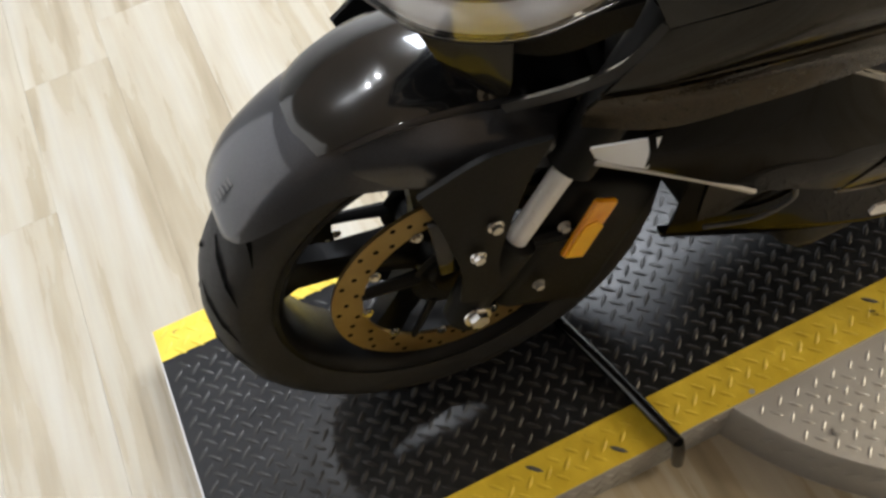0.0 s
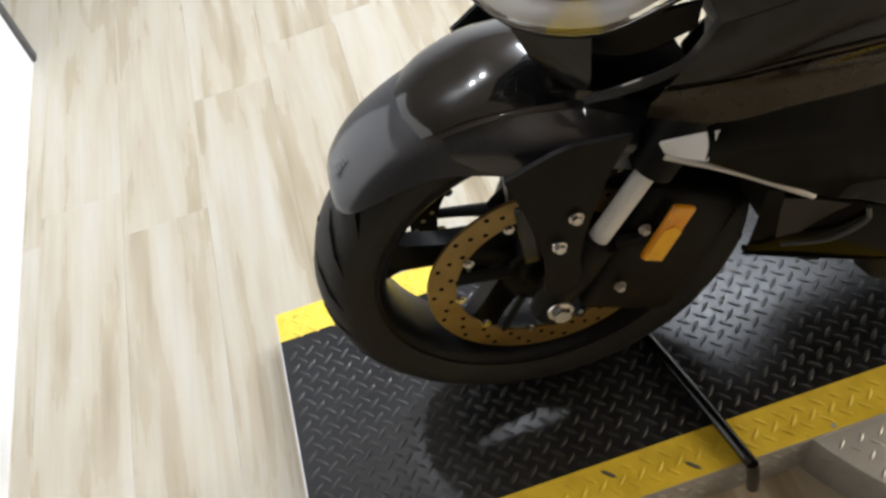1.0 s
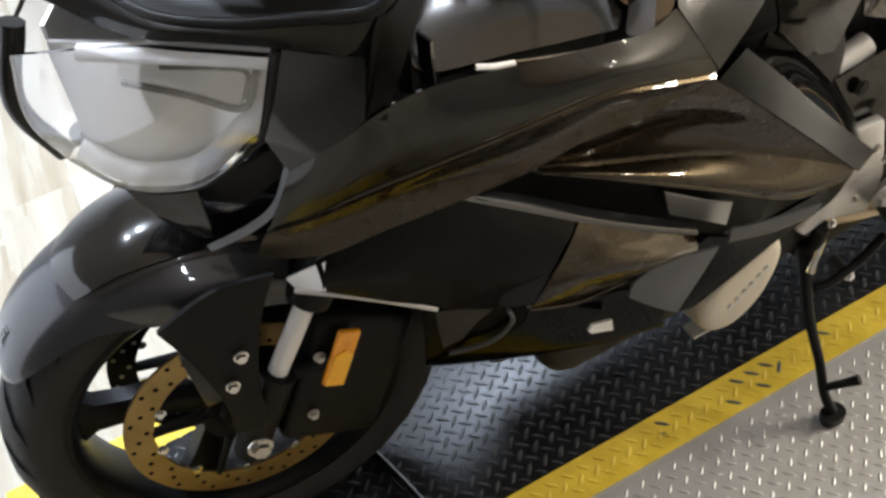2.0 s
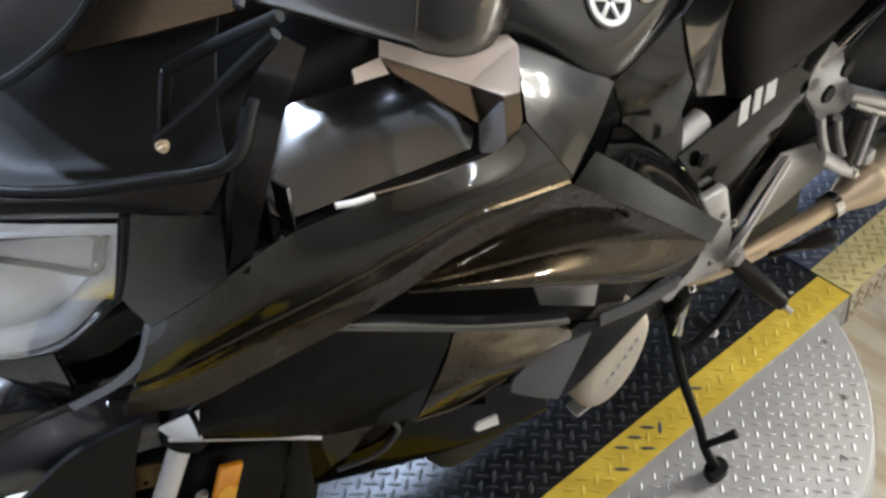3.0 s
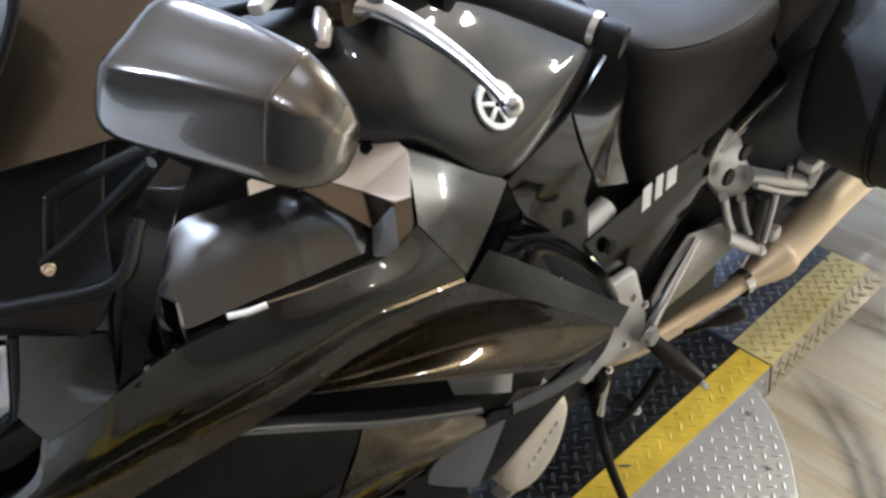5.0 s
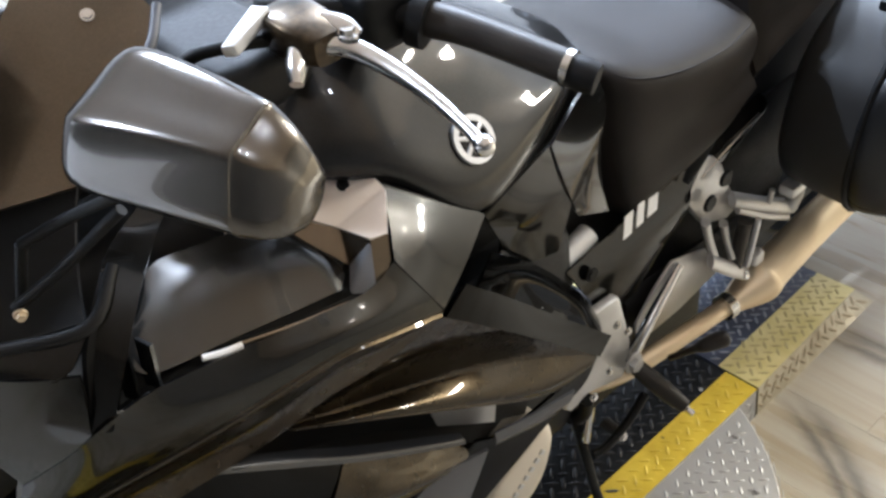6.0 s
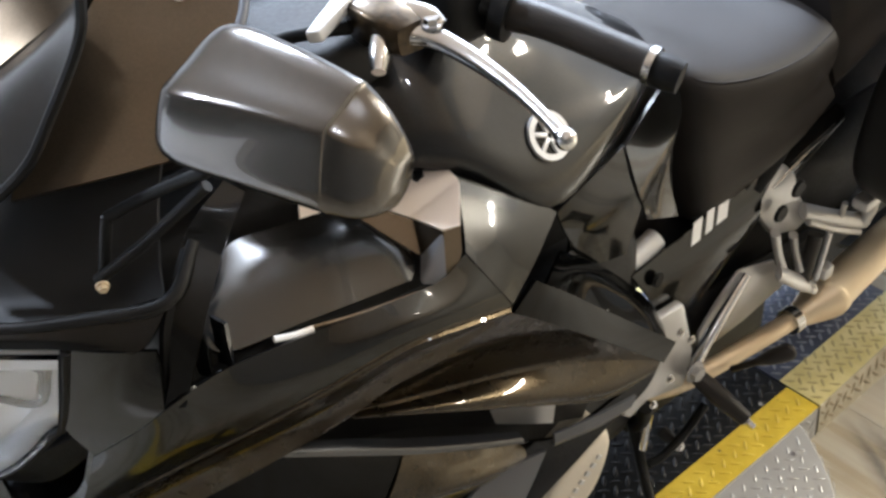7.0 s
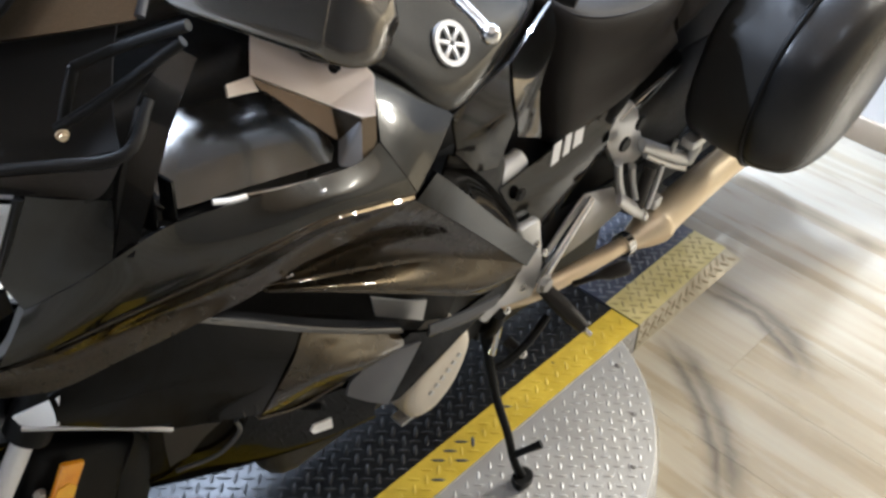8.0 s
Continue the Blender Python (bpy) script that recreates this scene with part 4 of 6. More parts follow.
both("fairing_shoulder", [
    [(0.463, -0.2385, 0.811), (0.4745, -0.2575, 0.781), (0.486, -0.2685, 0.7545)],
    [(0.486, -0.205, 0.8325), (0.512, -0.228, 0.799), (0.540, -0.2415, 0.7605)],
    [(0.505, -0.165, 0.855), (0.548, -0.190, 0.814), (0.594, -0.210, 0.765)]], M_PAINT, 0.004, "glossy fairing shoulder beside the tank")
both("crease_band", [
    [(0.094, -0.148, 0.688), (0.086, -0.142, 0.672), (0.080, -0.145, 0.660)],
    [(0.137, -0.185, 0.717), (0.135, -0.176, 0.690), (0.133, -0.178, 0.663)],
    [(0.190, -0.224, 0.753), (0.188, -0.210, 0.722), (0.186, -0.208, 0.691)],
    [(0.242, -0.250, 0.775), (0.242, -0.232, 0.740), (0.242, -0.223, 0.702)],
    [(0.299, -0.265, 0.786), (0.302, -0.244, 0.748), (0.307, -0.233, 0.708)],
    [(0.373, -0.270, 0.787), (0.368, -0.250, 0.756), (0.362, -0.243, 0.723)],
    [(0.428, -0.269, 0.770), (0.424, -0.256, 0.750), (0.418, -0.252, 0.727)],
    [(0.484, -0.266, 0.750), (0.482, -0.262, 0.746), (0.479, -0.260, 0.742)]], M_FLAKE, 0.004, "glossy dark fairing band below the crease")
both("side_blade", [
    [(0.300, -0.222, 0.706), (0.330, -0.228, 0.712), (0.365, -0.243, 0.718), (0.420, -0.252, 0.722), (0.486, -0.264, 0.741)],
    [(0.318, -0.218, 0.694), (0.365, -0.222, 0.688), (0.420, -0.228, 0.682), (0.490, -0.240, 0.675), (0.585, -0.256, 0.638)],
    [(0.325, -0.218, 0.690), (0.395, -0.222, 0.664), (0.470, -0.228, 0.636), (0.560, -0.236, 0.600), (0.660, -0.250, 0.556)],
    [(0.330, -0.220, 0.688), (0.400, -0.225, 0.658), (0.500, -0.232, 0.618), (0.610, -0.241, 0.562), (0.711, -0.251, 0.497)]], M_FLAKE, 0.004, "dark side fairing blade with warm reflections in its colour")
both("blade_lip", [
    [(0.330, -0.220, 0.688), (0.400, -0.225, 0.658), (0.500, -0.232, 0.618), (0.610, -0.241, 0.562), (0.711, -0.251, 0.497)],
    [(0.332, -0.2245, 0.685), (0.395, -0.239, 0.660), (0.499, -0.252, 0.604), (0.608, -0.260, 0.532), (0.700, -0.254, 0.489)],
    [(0.334, -0.223, 0.681), (0.391, -0.238, 0.655), (0.499, -0.2535, 0.590), (0.618, -0.254, 0.506), (0.690, -0.249, 0.482)]], M_FLAKE, 0.004, "outward-curling lower lip of the blade")
both("blade_strip", [
    [(0.487, -0.268, 0.742), (0.520, -0.262, 0.757)],
    [(0.540, -0.265, 0.686), (0.572, -0.254, 0.698)],
    [(0.630, -0.258, 0.586), (0.655, -0.246, 0.600)],
    [(0.713, -0.254, 0.492), (0.743, -0.246, 0.500)]], M_DARKENED, 0.005, "narrow trim strip along the blade")
for s in (1, -1):
    part("fairing_fold", tube_bm([(x, y * s, z) for x, y, z in ((0.096, -0.148, 0.689), (0.138, -0.184, 0.7185), (0.190, -0.223, 0.755), (0.242, -0.249, 0.777), (0.299, -0.264, 0.788), (0.373, -0.269, 0.789), (0.429, -0.268, 0.7725), (0.484, -0.2655, 0.752))], [0.002, 0.003, 0.004, 0.0045, 0.0045, 0.004, 0.003, 0.002], 14), M_FOLD, motorcycle, "rounded glossy fairing crease")
    part("fairing_fold", tube_bm([(x, y * s, z) for x, y, z in ((0.334, -0.221, 0.681), (0.391, -0.236, 0.655), (0.499, -0.2515, 0.590), (0.618, -0.252, 0.506), (0.690, -0.247, 0.482))], [0.0015, 0.0025, 0.003, 0.003, 0.002], 12), M_FOLD, motorcycle, "rounded lower edge of the blade")
both("vent_recess", [
    [(0.25, -0.165, 0.68), (0.40, -0.165, 0.62), (0.55, -0.165, 0.53), (0.70, -0.17, 0.45)],
    [(0.27, -0.165, 0.62), (0.42, -0.165, 0.54), (0.56, -0.165, 0.42), (0.66, -0.17, 0.36)]], M_PLASTIC, 0.004, "deep black air vent")
both("vent_duct", [
    [(0.508, -0.178, 0.515), (0.56, -0.185, 0.478), (0.606, -0.180, 0.444)],
    [(0.516, -0.178, 0.476), (0.56, -0.185, 0.445), (0.600, -0.180, 0.408)]], M_SILVER, 0.004, "silver duct inside the vent")
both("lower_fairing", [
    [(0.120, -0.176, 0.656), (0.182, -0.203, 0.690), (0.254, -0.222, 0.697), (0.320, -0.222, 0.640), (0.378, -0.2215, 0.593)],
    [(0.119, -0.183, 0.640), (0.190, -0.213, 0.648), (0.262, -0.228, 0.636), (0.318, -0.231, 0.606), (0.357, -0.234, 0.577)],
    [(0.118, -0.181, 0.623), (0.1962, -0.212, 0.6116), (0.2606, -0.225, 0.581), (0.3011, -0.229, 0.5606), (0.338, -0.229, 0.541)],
    [(0.118, -0.178, 0.616), (0.214, -0.204, 0.5499), (0.2573, -0.211, 0.5288), (0.286, -0.213, 0.5092), (0.3187, -0.213, 0.4892)]], M_DARKENED, 0.004, "flat lower fairing in the darkened bike paint")
both("lower_fairing_blade", [
    [(0.370, -0.224, 0.599), (0.410, -0.224, 0.566), (0.462, -0.223, 0.524), (0.515, -0.220, 0.482)],
    [(0.348, -0.236, 0.582), (0.395, -0.240, 0.556), (0.456, -0.236, 0.514), (0.519, -0.226, 0.468)],
    [(0.330, -0.231, 0.545), (0.380, -0.247, 0.540), (0.446, -0.246, 0.503), (0.512, -0.230, 0.463)],
    [(0.316, -0.213, 0.489), (0.372, -0.222, 0.484), (0.432, -0.226, 0.470), (0.498, -0.218, 0.452)],
    [(0.311, -0.207, 0.481), (0.371, -0.203, 0.448), (0.424, -0.204, 0.442), (0.482, -0.204, 0.440)]], M_FLAKE, 0.004, "curved lower fairing blade with warm reflections in its colour", 6, 5)
for s in (1, -1):
    # Tube for the edge's lit line, with the glint in its colour.
    part("blade_edge", tube_bm([(x, y * s, z) for x, y, z in ((0.313, -0.209, 0.480), (0.372, -0.206, 0.4475), (0.426, -0.212, 0.450), (0.500, -0.222, 0.452))], [0.0015, 0.0025, 0.003, 0.002], 10), M_FOLD, motorcycle, "lower blade edge with its lit line in the colour")
both("lower_fairing_lip", [
    [(0.250, -0.210, 0.708), (0.320, -0.212, 0.653), (0.386, -0.213, 0.597), (0.455, -0.213, 0.542), (0.520, -0.214, 0.492)],
    [(0.252, -0.220, 0.704), (0.320, -0.223, 0.649), (0.386, -0.224, 0.592), (0.455, -0.223, 0.536), (0.520, -0.222, 0.486)],
    [(0.254, -0.2245, 0.697), (0.320, -0.2265, 0.641), (0.386, -0.2265, 0.584), (0.455, -0.2255, 0.529), (0.520, -0.2235, 0.480)]], M_FENDER, 0.004, "grey satin lip above the lower fairing")
both("chin_tip", [
    [(0.094, -0.136, 0.608), (0.110, -0.160, 0.634), (0.127, -0.183, 0.657)],
    [(0.096, -0.137, 0.602), (0.109, -0.161, 0.620), (0.123, -0.184, 0.640)],
    [(0.098, -0.138, 0.595), (0.108, -0.160, 0.606), (0.119, -0.182, 0.620)]], M_PALE, 0.003, "pale silver chin winglet tip")
both("chin_edge", [
    [(0.098, -0.142, 0.598), (0.14, -0.178, 0.598), (0.18, -0.193, 0.575), (0.215, -0.207, 0.553)],
    [(0.098, -0.138, 0.590), (0.14, -0.174, 0.590), (0.18, -0.189, 0.567), (0.215, -0.203, 0.546)]], M_PALE, 0.003, "thin silver chin edge")
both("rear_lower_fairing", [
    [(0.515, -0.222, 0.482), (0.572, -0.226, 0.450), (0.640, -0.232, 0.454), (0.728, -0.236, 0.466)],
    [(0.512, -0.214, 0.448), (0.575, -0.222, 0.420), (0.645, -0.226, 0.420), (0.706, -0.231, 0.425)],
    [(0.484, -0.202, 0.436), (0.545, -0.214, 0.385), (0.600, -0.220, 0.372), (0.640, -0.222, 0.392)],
    [(0.450, -0.192, 0.400), (0.500, -0.204, 0.340), (0.535, -0.206, 0.318), (0.560, -0.208, 0.335)]], M_DARKENED, 0.004, "rear lower fairing in the darkened bike paint")
both("satin_panel", [
    [(0.466, -0.228, 0.474), (0.505, -0.232, 0.466), (0.543, -0.234, 0.456)],
    [(0.436, -0.224, 0.455), (0.478, -0.230, 0.425), (0.521, -0.230, 0.408)],
    [(0.432, -0.220, 0.428), (0.464, -0.224, 0.392), (0.497, -0.225, 0.358)]], M_SATIN, 0.004, "blue-grey satin lower panel")
both("fairing_strake", [
    [(0.552, -0.238, 0.482), (0.611, -0.243, 0.468), (0.675, -0.248, 0.458)],
    [(0.551, -0.240, 0.470), (0.613, -0.246, 0.454), (0.666, -0.249, 0.447)],
    [(0.551, -0.237, 0.460), (0.616, -0.241, 0.441), (0.658, -0.244, 0.438)]], M_SATIN, 0.004, "grey satin strake")
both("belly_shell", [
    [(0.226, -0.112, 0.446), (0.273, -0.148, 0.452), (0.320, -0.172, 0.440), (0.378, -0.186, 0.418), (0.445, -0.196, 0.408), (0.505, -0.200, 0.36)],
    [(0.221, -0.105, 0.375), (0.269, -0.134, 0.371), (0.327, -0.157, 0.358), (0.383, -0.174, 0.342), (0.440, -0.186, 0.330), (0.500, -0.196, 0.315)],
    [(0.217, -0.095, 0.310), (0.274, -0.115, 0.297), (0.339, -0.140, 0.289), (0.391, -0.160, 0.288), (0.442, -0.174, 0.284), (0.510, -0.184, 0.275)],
    [(0.226, -0.070, 0.285), (0.280, -0.085, 0.268), (0.345, -0.100, 0.258), (0.400, -0.110, 0.252), (0.450, -0.120, 0.246), (0.515, -0.130, 0.238)]], M_DARKENED, 0.004, "smooth glossy black belly scoop")
both("duct_lip", [
    [(0.236, -0.128, 0.448), (0.262, -0.144, 0.452), (0.292, -0.162, 0.450)],
    [(0.236, -0.124, 0.410), (0.252, -0.134, 0.414), (0.275, -0.147, 0.420)],
    [(0.238, -0.120, 0.366), (0.245, -0.125, 0.374), (0.258, -0.134, 0.385)]], M_GREY, 0.003, "dark grey air duct lip")
for s in (1, -1):
    part("duct_ring", tube_bm([(x, y * s, z) for x, y, z in ((0.305, -0.172, 0.446), (0.309, -0.168, 0.415), (0.285, -0.152, 0.376), (0.241, -0.127, 0.358))], 0.0028, 8), M_SATIN, motorcycle, "thin grey duct edge")
    # White plate stands in for brightness seen through a small gap.
    part("bright_gap_plate", plate_bm([(x, -0.200 * s, z) for x, z in ((0.388, 0.378), (0.393, 0.386), (0.421, 0.375), (0.422, 0.355), (0.392, 0.370))][::-s], 0.003), M_WHITE, motorcycle, "white plate in place of a bright gap", smooth=False)
both("inlet_rim", [
    [(0.128, -0.180, 0.770), (0.124, -0.172, 0.770)],
    [(0.110, -0.160, 0.718), (0.106, -0.152, 0.7195)],
    [(0.082, -0.129, 0.676), (0.077, -0.121, 0.6785)],
    [(0.043, -0.090, 0.638), (0.041, -0.083, 0.642)]], M_GREY, 0.007, "grey rim of the air inlet")
both("inlet_throat", [
    [(0.01, -0.03, 0.70), (0.07, -0.09, 0.725), (0.125, -0.15, 0.775)],
    [(0.05, -0.03, 0.66), (0.09, -0.085, 0.68), (0.13, -0.13, 0.73)]], M_PLASTIC, 0.004, "black air inlet throat")
both("inlet_web", [
    [(-0.005, -0.04, 0.715), (0.02, -0.058, 0.712), (0.055, -0.088, 0.716)],
    [(0.012, -0.045, 0.665), (0.032, -0.062, 0.66), (0.052, -0.085, 0.668)],
    [(0.03, -0.05, 0.64), (0.04, -0.066, 0.638), (0.05, -0.08, 0.645)]], M_PAINT, 0.004)

# ---------------------------------------------------------------- leg shield beside the tank
def facets(points, faces, d, bevel):
    """A sheet of flat facets with softly rounded folds, of thickness d."""
    out = []
    for s in (1, -1):
        bm = bmesh.new()
        v = [bm.verts.new((x, y * s, z)) for x, y, z in points]
        for f in faces:
            bm.faces.new([v[k] for k in f][::s])
        bm.normal_update()
        inner = [e for e in bm.edges if len(e.link_faces) == 2]
        bmesh.ops.bevel(bm, geom=inner, offset=bevel, segments=3, profile=0.5, affect="EDGES")
        out.append(thicken(bm, d))
    return out


def facet_pair(name, points, faces, material, label, d=0.004, bevel=0.003):
    for bm in facets(points, faces, d, bevel):
        part(name, bm, material, motorcycle, label)


both("leg_shield", [
    [(0.262, -0.186, 0.8715), (0.243, -0.206, 0.869), (0.2285, -0.2199, 0.8643)],
    [(0.288, -0.1585, 0.8756), (0.263, -0.200, 0.8675), (0.2362, -0.2392, 0.8526)],
    [(0.324, -0.1534, 0.8669), (0.316, -0.196, 0.8545), (0.305, -0.2344, 0.8336)],
    [(0.3575, -0.1509, 0.8578), (0.360, -0.1935, 0.8425), (0.357, -0.231, 0.819)],
    [(0.3926, -0.1488, 0.848), (0.405, -0.191, 0.8290), (0.400, -0.2285, 0.8080)],
    [(0.398, -0.154, 0.8450), (0.4234, -0.2064, 0.8106), (0.4086, -0.2273, 0.8051)]], M_LEG, 0.004, "smoked glossy leg shield panel", 6, 5)
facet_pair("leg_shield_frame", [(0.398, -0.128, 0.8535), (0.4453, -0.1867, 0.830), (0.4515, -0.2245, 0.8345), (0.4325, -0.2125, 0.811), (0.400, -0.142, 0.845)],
           [(0, 1, 3, 4), (1, 2, 3)], M_TANSTRIP, "bevel strip with a tan reflection in its colour")
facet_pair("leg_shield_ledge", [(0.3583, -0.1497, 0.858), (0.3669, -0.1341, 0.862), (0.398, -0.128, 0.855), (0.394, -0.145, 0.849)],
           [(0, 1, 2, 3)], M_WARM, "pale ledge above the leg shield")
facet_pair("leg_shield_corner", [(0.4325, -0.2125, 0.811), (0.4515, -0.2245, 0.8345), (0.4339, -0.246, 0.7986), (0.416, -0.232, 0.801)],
           [(0, 1, 3), (1, 2, 3)], M_CORNER, "faceted corner panel with a blue-grey reflection in its colour")
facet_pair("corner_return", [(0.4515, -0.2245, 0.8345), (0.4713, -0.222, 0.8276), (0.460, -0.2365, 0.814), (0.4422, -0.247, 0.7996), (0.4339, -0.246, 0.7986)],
           [(0, 1, 2, 3, 4)], M_DASH, "return beside the corner panel, olive reflection in its colour")
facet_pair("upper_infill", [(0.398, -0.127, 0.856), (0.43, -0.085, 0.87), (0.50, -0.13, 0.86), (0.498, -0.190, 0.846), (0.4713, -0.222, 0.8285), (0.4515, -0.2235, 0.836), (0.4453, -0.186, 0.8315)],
           [(0, 1, 2, 3, 6), (6, 3, 4, 5)], M_WARM, "infill panel with a pale warm reflection in its colour, and a screw")
both("pillar_infill", [
    [(0.228, -0.226, 0.926), (0.252, -0.205, 0.940)], [(0.205, -0.236, 0.903), (0.216, -0.230, 0.900)], [(0.190, -0.244, 0.868), (0.182, -0.246, 0.845)]], M_PLASTIC, 0.004)
part("infill_screw", bolt_bm((0.476, -0.158, 0.846), (-0.2, -0.4, 0.9), 0.0055, 0.002), M_PLASTIC, motorcycle, "black screw")
# Black sheet laid along the gap, standing in for its shade.
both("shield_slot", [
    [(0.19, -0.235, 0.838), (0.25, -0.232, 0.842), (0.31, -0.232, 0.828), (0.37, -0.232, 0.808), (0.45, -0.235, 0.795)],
    [(0.19, -0.245, 0.835), (0.25, -0.247, 0.838), (0.31, -0.247, 0.824), (0.37, -0.247, 0.804), (0.45, -0.245, 0.79)]], M_PLASTIC, 0.004, "black sheet for the shaded gap")
for s in (1, -1):
    part("slot_trim", tube_bm([(x, y * s, z) for x, y, z in ((0.275, -0.241, 0.842), (0.290, -0.242, 0.836), (0.308, -0.241, 0.830))], 0.0028, 8, flat=0.5), M_PALE, motorcycle, "small pale trim in the gap")
    part("slot_rib", tube_bm([(x, y * s, z) for x, y, z in ((0.30, -0.236, 0.829), (0.35, -0.238, 0.814), (0.41, -0.238, 0.798))], 0.003, 8), M_TANSTRIP, motorcycle, "thin tan edge of the gap")
for k in range(3):
    both("louvre", [[(0.205 + 0.017 * k, -0.225, 0.905 - 0.012 * k), (0.21 + 0.017 * k, -0.238, 0.878)], [(0.196 + 0.017 * k, -0.24, 0.85), (0.202 + 0.017 * k, -0.25, 0.848)]], M_PAINT, 0.004)

# ---------------------------------------------------------------- tank, seat, tail
tank = part("fuel_tank", body([
    [(0.44, 0, 0.955), (0.44, -0.08, 0.948), (0.445, -0.135, 0.905), (0.45, -0.15, 0.868), (0.46, -0.10, 0.85)],
    [(0.50, 0, 0.972), (0.50, -0.09, 0.96), (0.51, -0.155, 0.900), (0.512, -0.182, 0.842), (0.53, -0.11, 0.80)],
    [(0.60, 0, 0.958), (0.60, -0.09, 0.943), (0.595, -0.160, 0.862), (0.590, -0.207, 0.772), (0.62, -0.11, 0.70)],
    [(0.70, 0, 0.91), (0.70, -0.08, 0.898), (0.70, -0.145, 0.836), (0.70, -0.180, 0.773), (0.71, -0.10, 0.66)],
    [(0.79, 0, 0.855), (0.79, -0.06, 0.845), (0.79, -0.11, 0.818), (0.795, -0.141, 0.785), (0.79, -0.09, 0.66)],
    [(0.875, 0, 0.795), (0.875, -0.03, 0.793), (0.872, -0.06, 0.784), (0.87, -0.085, 0.76), (0.87, -0.07, 0.66)]], 5, 6), M_GREY, motorcycle, "satin dark grey fuel tank")
both("tank_side_cover", [
    [(0.594, -0.210, 0.764), (0.655, -0.196, 0.766), (0.716, -0.182, 0.768)],
    [(0.614, -0.196, 0.725), (0.68, -0.184, 0.70), (0.745, -0.172, 0.70)],
    [(0.636, -0.182, 0.682), (0.695, -0.174, 0.665), (0.768, -0.166, 0.668)],
    [(0.640, -0.172, 0.650), (0.690, -0.168, 0.610), (0.745, -0.160, 0.585)]], M_PAINT, 0.004, "glossy dark tank side cover")
both("seat_front_cover", [
    [(0.716, -0.184, 0.768), (0.770, -0.165, 0.780), (0.832, -0.142, 0.788)],
    [(0.742, -0.176, 0.70), (0.79, -0.162, 0.70), (0.846, -0.147, 0.735)],
    [(0.768, -0.166, 0.645), (0.80, -0.156, 0.645), (0.826, -0.15, 0.665)],
    [(0.785, -0.155, 0.612), (0.82, -0.148, 0.59), (0.86, -0.140, 0.565)]], M_BLACK, 0.004, "glossy black trim ahead of the seat")
# round badge on the tank: ring and six spokes, no lettering
badge = part("tank_badge", lathe_bm([(0.0, 0.0), (0.0205, 0.0), (0.0205, 0.003), (0.0, 0.003)], n=40), M_GREY, tank, "round silver emblem")
NB = Vector((0.10, -0.80, 0.59)).normalized()
BADGE = Matrix.Translation(Vector((0.612, -0.1775, 0.829)) + NB * 0.005) @ (-NB).to_track_quat("Y", "Z").to_matrix().to_4x4()
badge.matrix_local = BADGE
ring = part("badge_ring", lathe_bm([(0.0185, -0.003), (0.0245, -0.003), (0.0245, 0.003), (0.0185, 0.003)], n=48, closed=True), M_PALE, badge)
for k in range(6):
    bar = part("badge_spoke", box_bm(-0.0022, 0.0022, -0.0028, 0.001, 0.003, 0.0188, 0.0006), M_PALE, badge)
    bar.matrix_local = Matrix.Rotation(math.tau * k / 6, 4, "Y")

seat = part("rider_seat", body([
    [(0.865, 0, 0.775), (0.865, -0.05, 0.77), (0.865, -0.085, 0.745), (0.875, -0.10, 0.65), (0.885, -0.10, 0.56)],
    [(0.90, 0, 0.768), (0.90, -0.08, 0.762), (0.895, -0.135, 0.735), (0.895, -0.142, 0.64), (0.905, -0.125, 0.525)],
    [(0.97, 0, 0.748), (0.97, -0.10, 0.742), (0.965, -0.158, 0.715), (0.97, -0.152, 0.63), (0.985, -0.132, 0.54)],
    [(1.06, 0, 0.738), (1.06, -0.11, 0.734), (1.055, -0.166, 0.708), (1.06, -0.158, 0.64), (1.075, -0.14, 0.575)],
    [(1.135, 0, 0.742), (1.13, -0.11, 0.738), (1.125, -0.16, 0.712), (1.13, -0.152, 0.655), (1.14, -0.138, 0.61)]], 5, 6), M_SEAT, motorcycle, "black vinyl rider seat")
seam = part("seat_seam", tube_bm([(0.872, -0.075, 0.763), (0.897, -0.130, 0.742), (0.966, -0.153, 0.724), (1.055, -0.160, 0.717), (1.125, -0.152, 0.722)], 0.0012, 6), M_SEAT, seat)
part("pillion_seat", body([
    [(1.135, 0, 0.775), (1.135, -0.08, 0.772), (1.135, -0.13, 0.755), (1.142, -0.14, 0.68), (1.15, -0.13, 0.615)],
    [(1.17, 0, 0.80), (1.17, -0.09, 0.797), (1.17, -0.145, 0.775), (1.175, -0.15, 0.70), (1.18, -0.135, 0.635)],
    [(1.30, 0, 0.805), (1.30, -0.09, 0.80), (1.30, -0.145, 0.78), (1.30, -0.145, 0.72), (1.31, -0.13, 0.67)],
    [(1.50, 0, 0.81), (1.50, -0.08, 0.806), (1.50, -0.12, 0.788), (1.50, -0.12, 0.745), (1.50, -0.11, 0.71)]], 5, 6), M_SEAT, motorcycle, "black vinyl pillion seat")
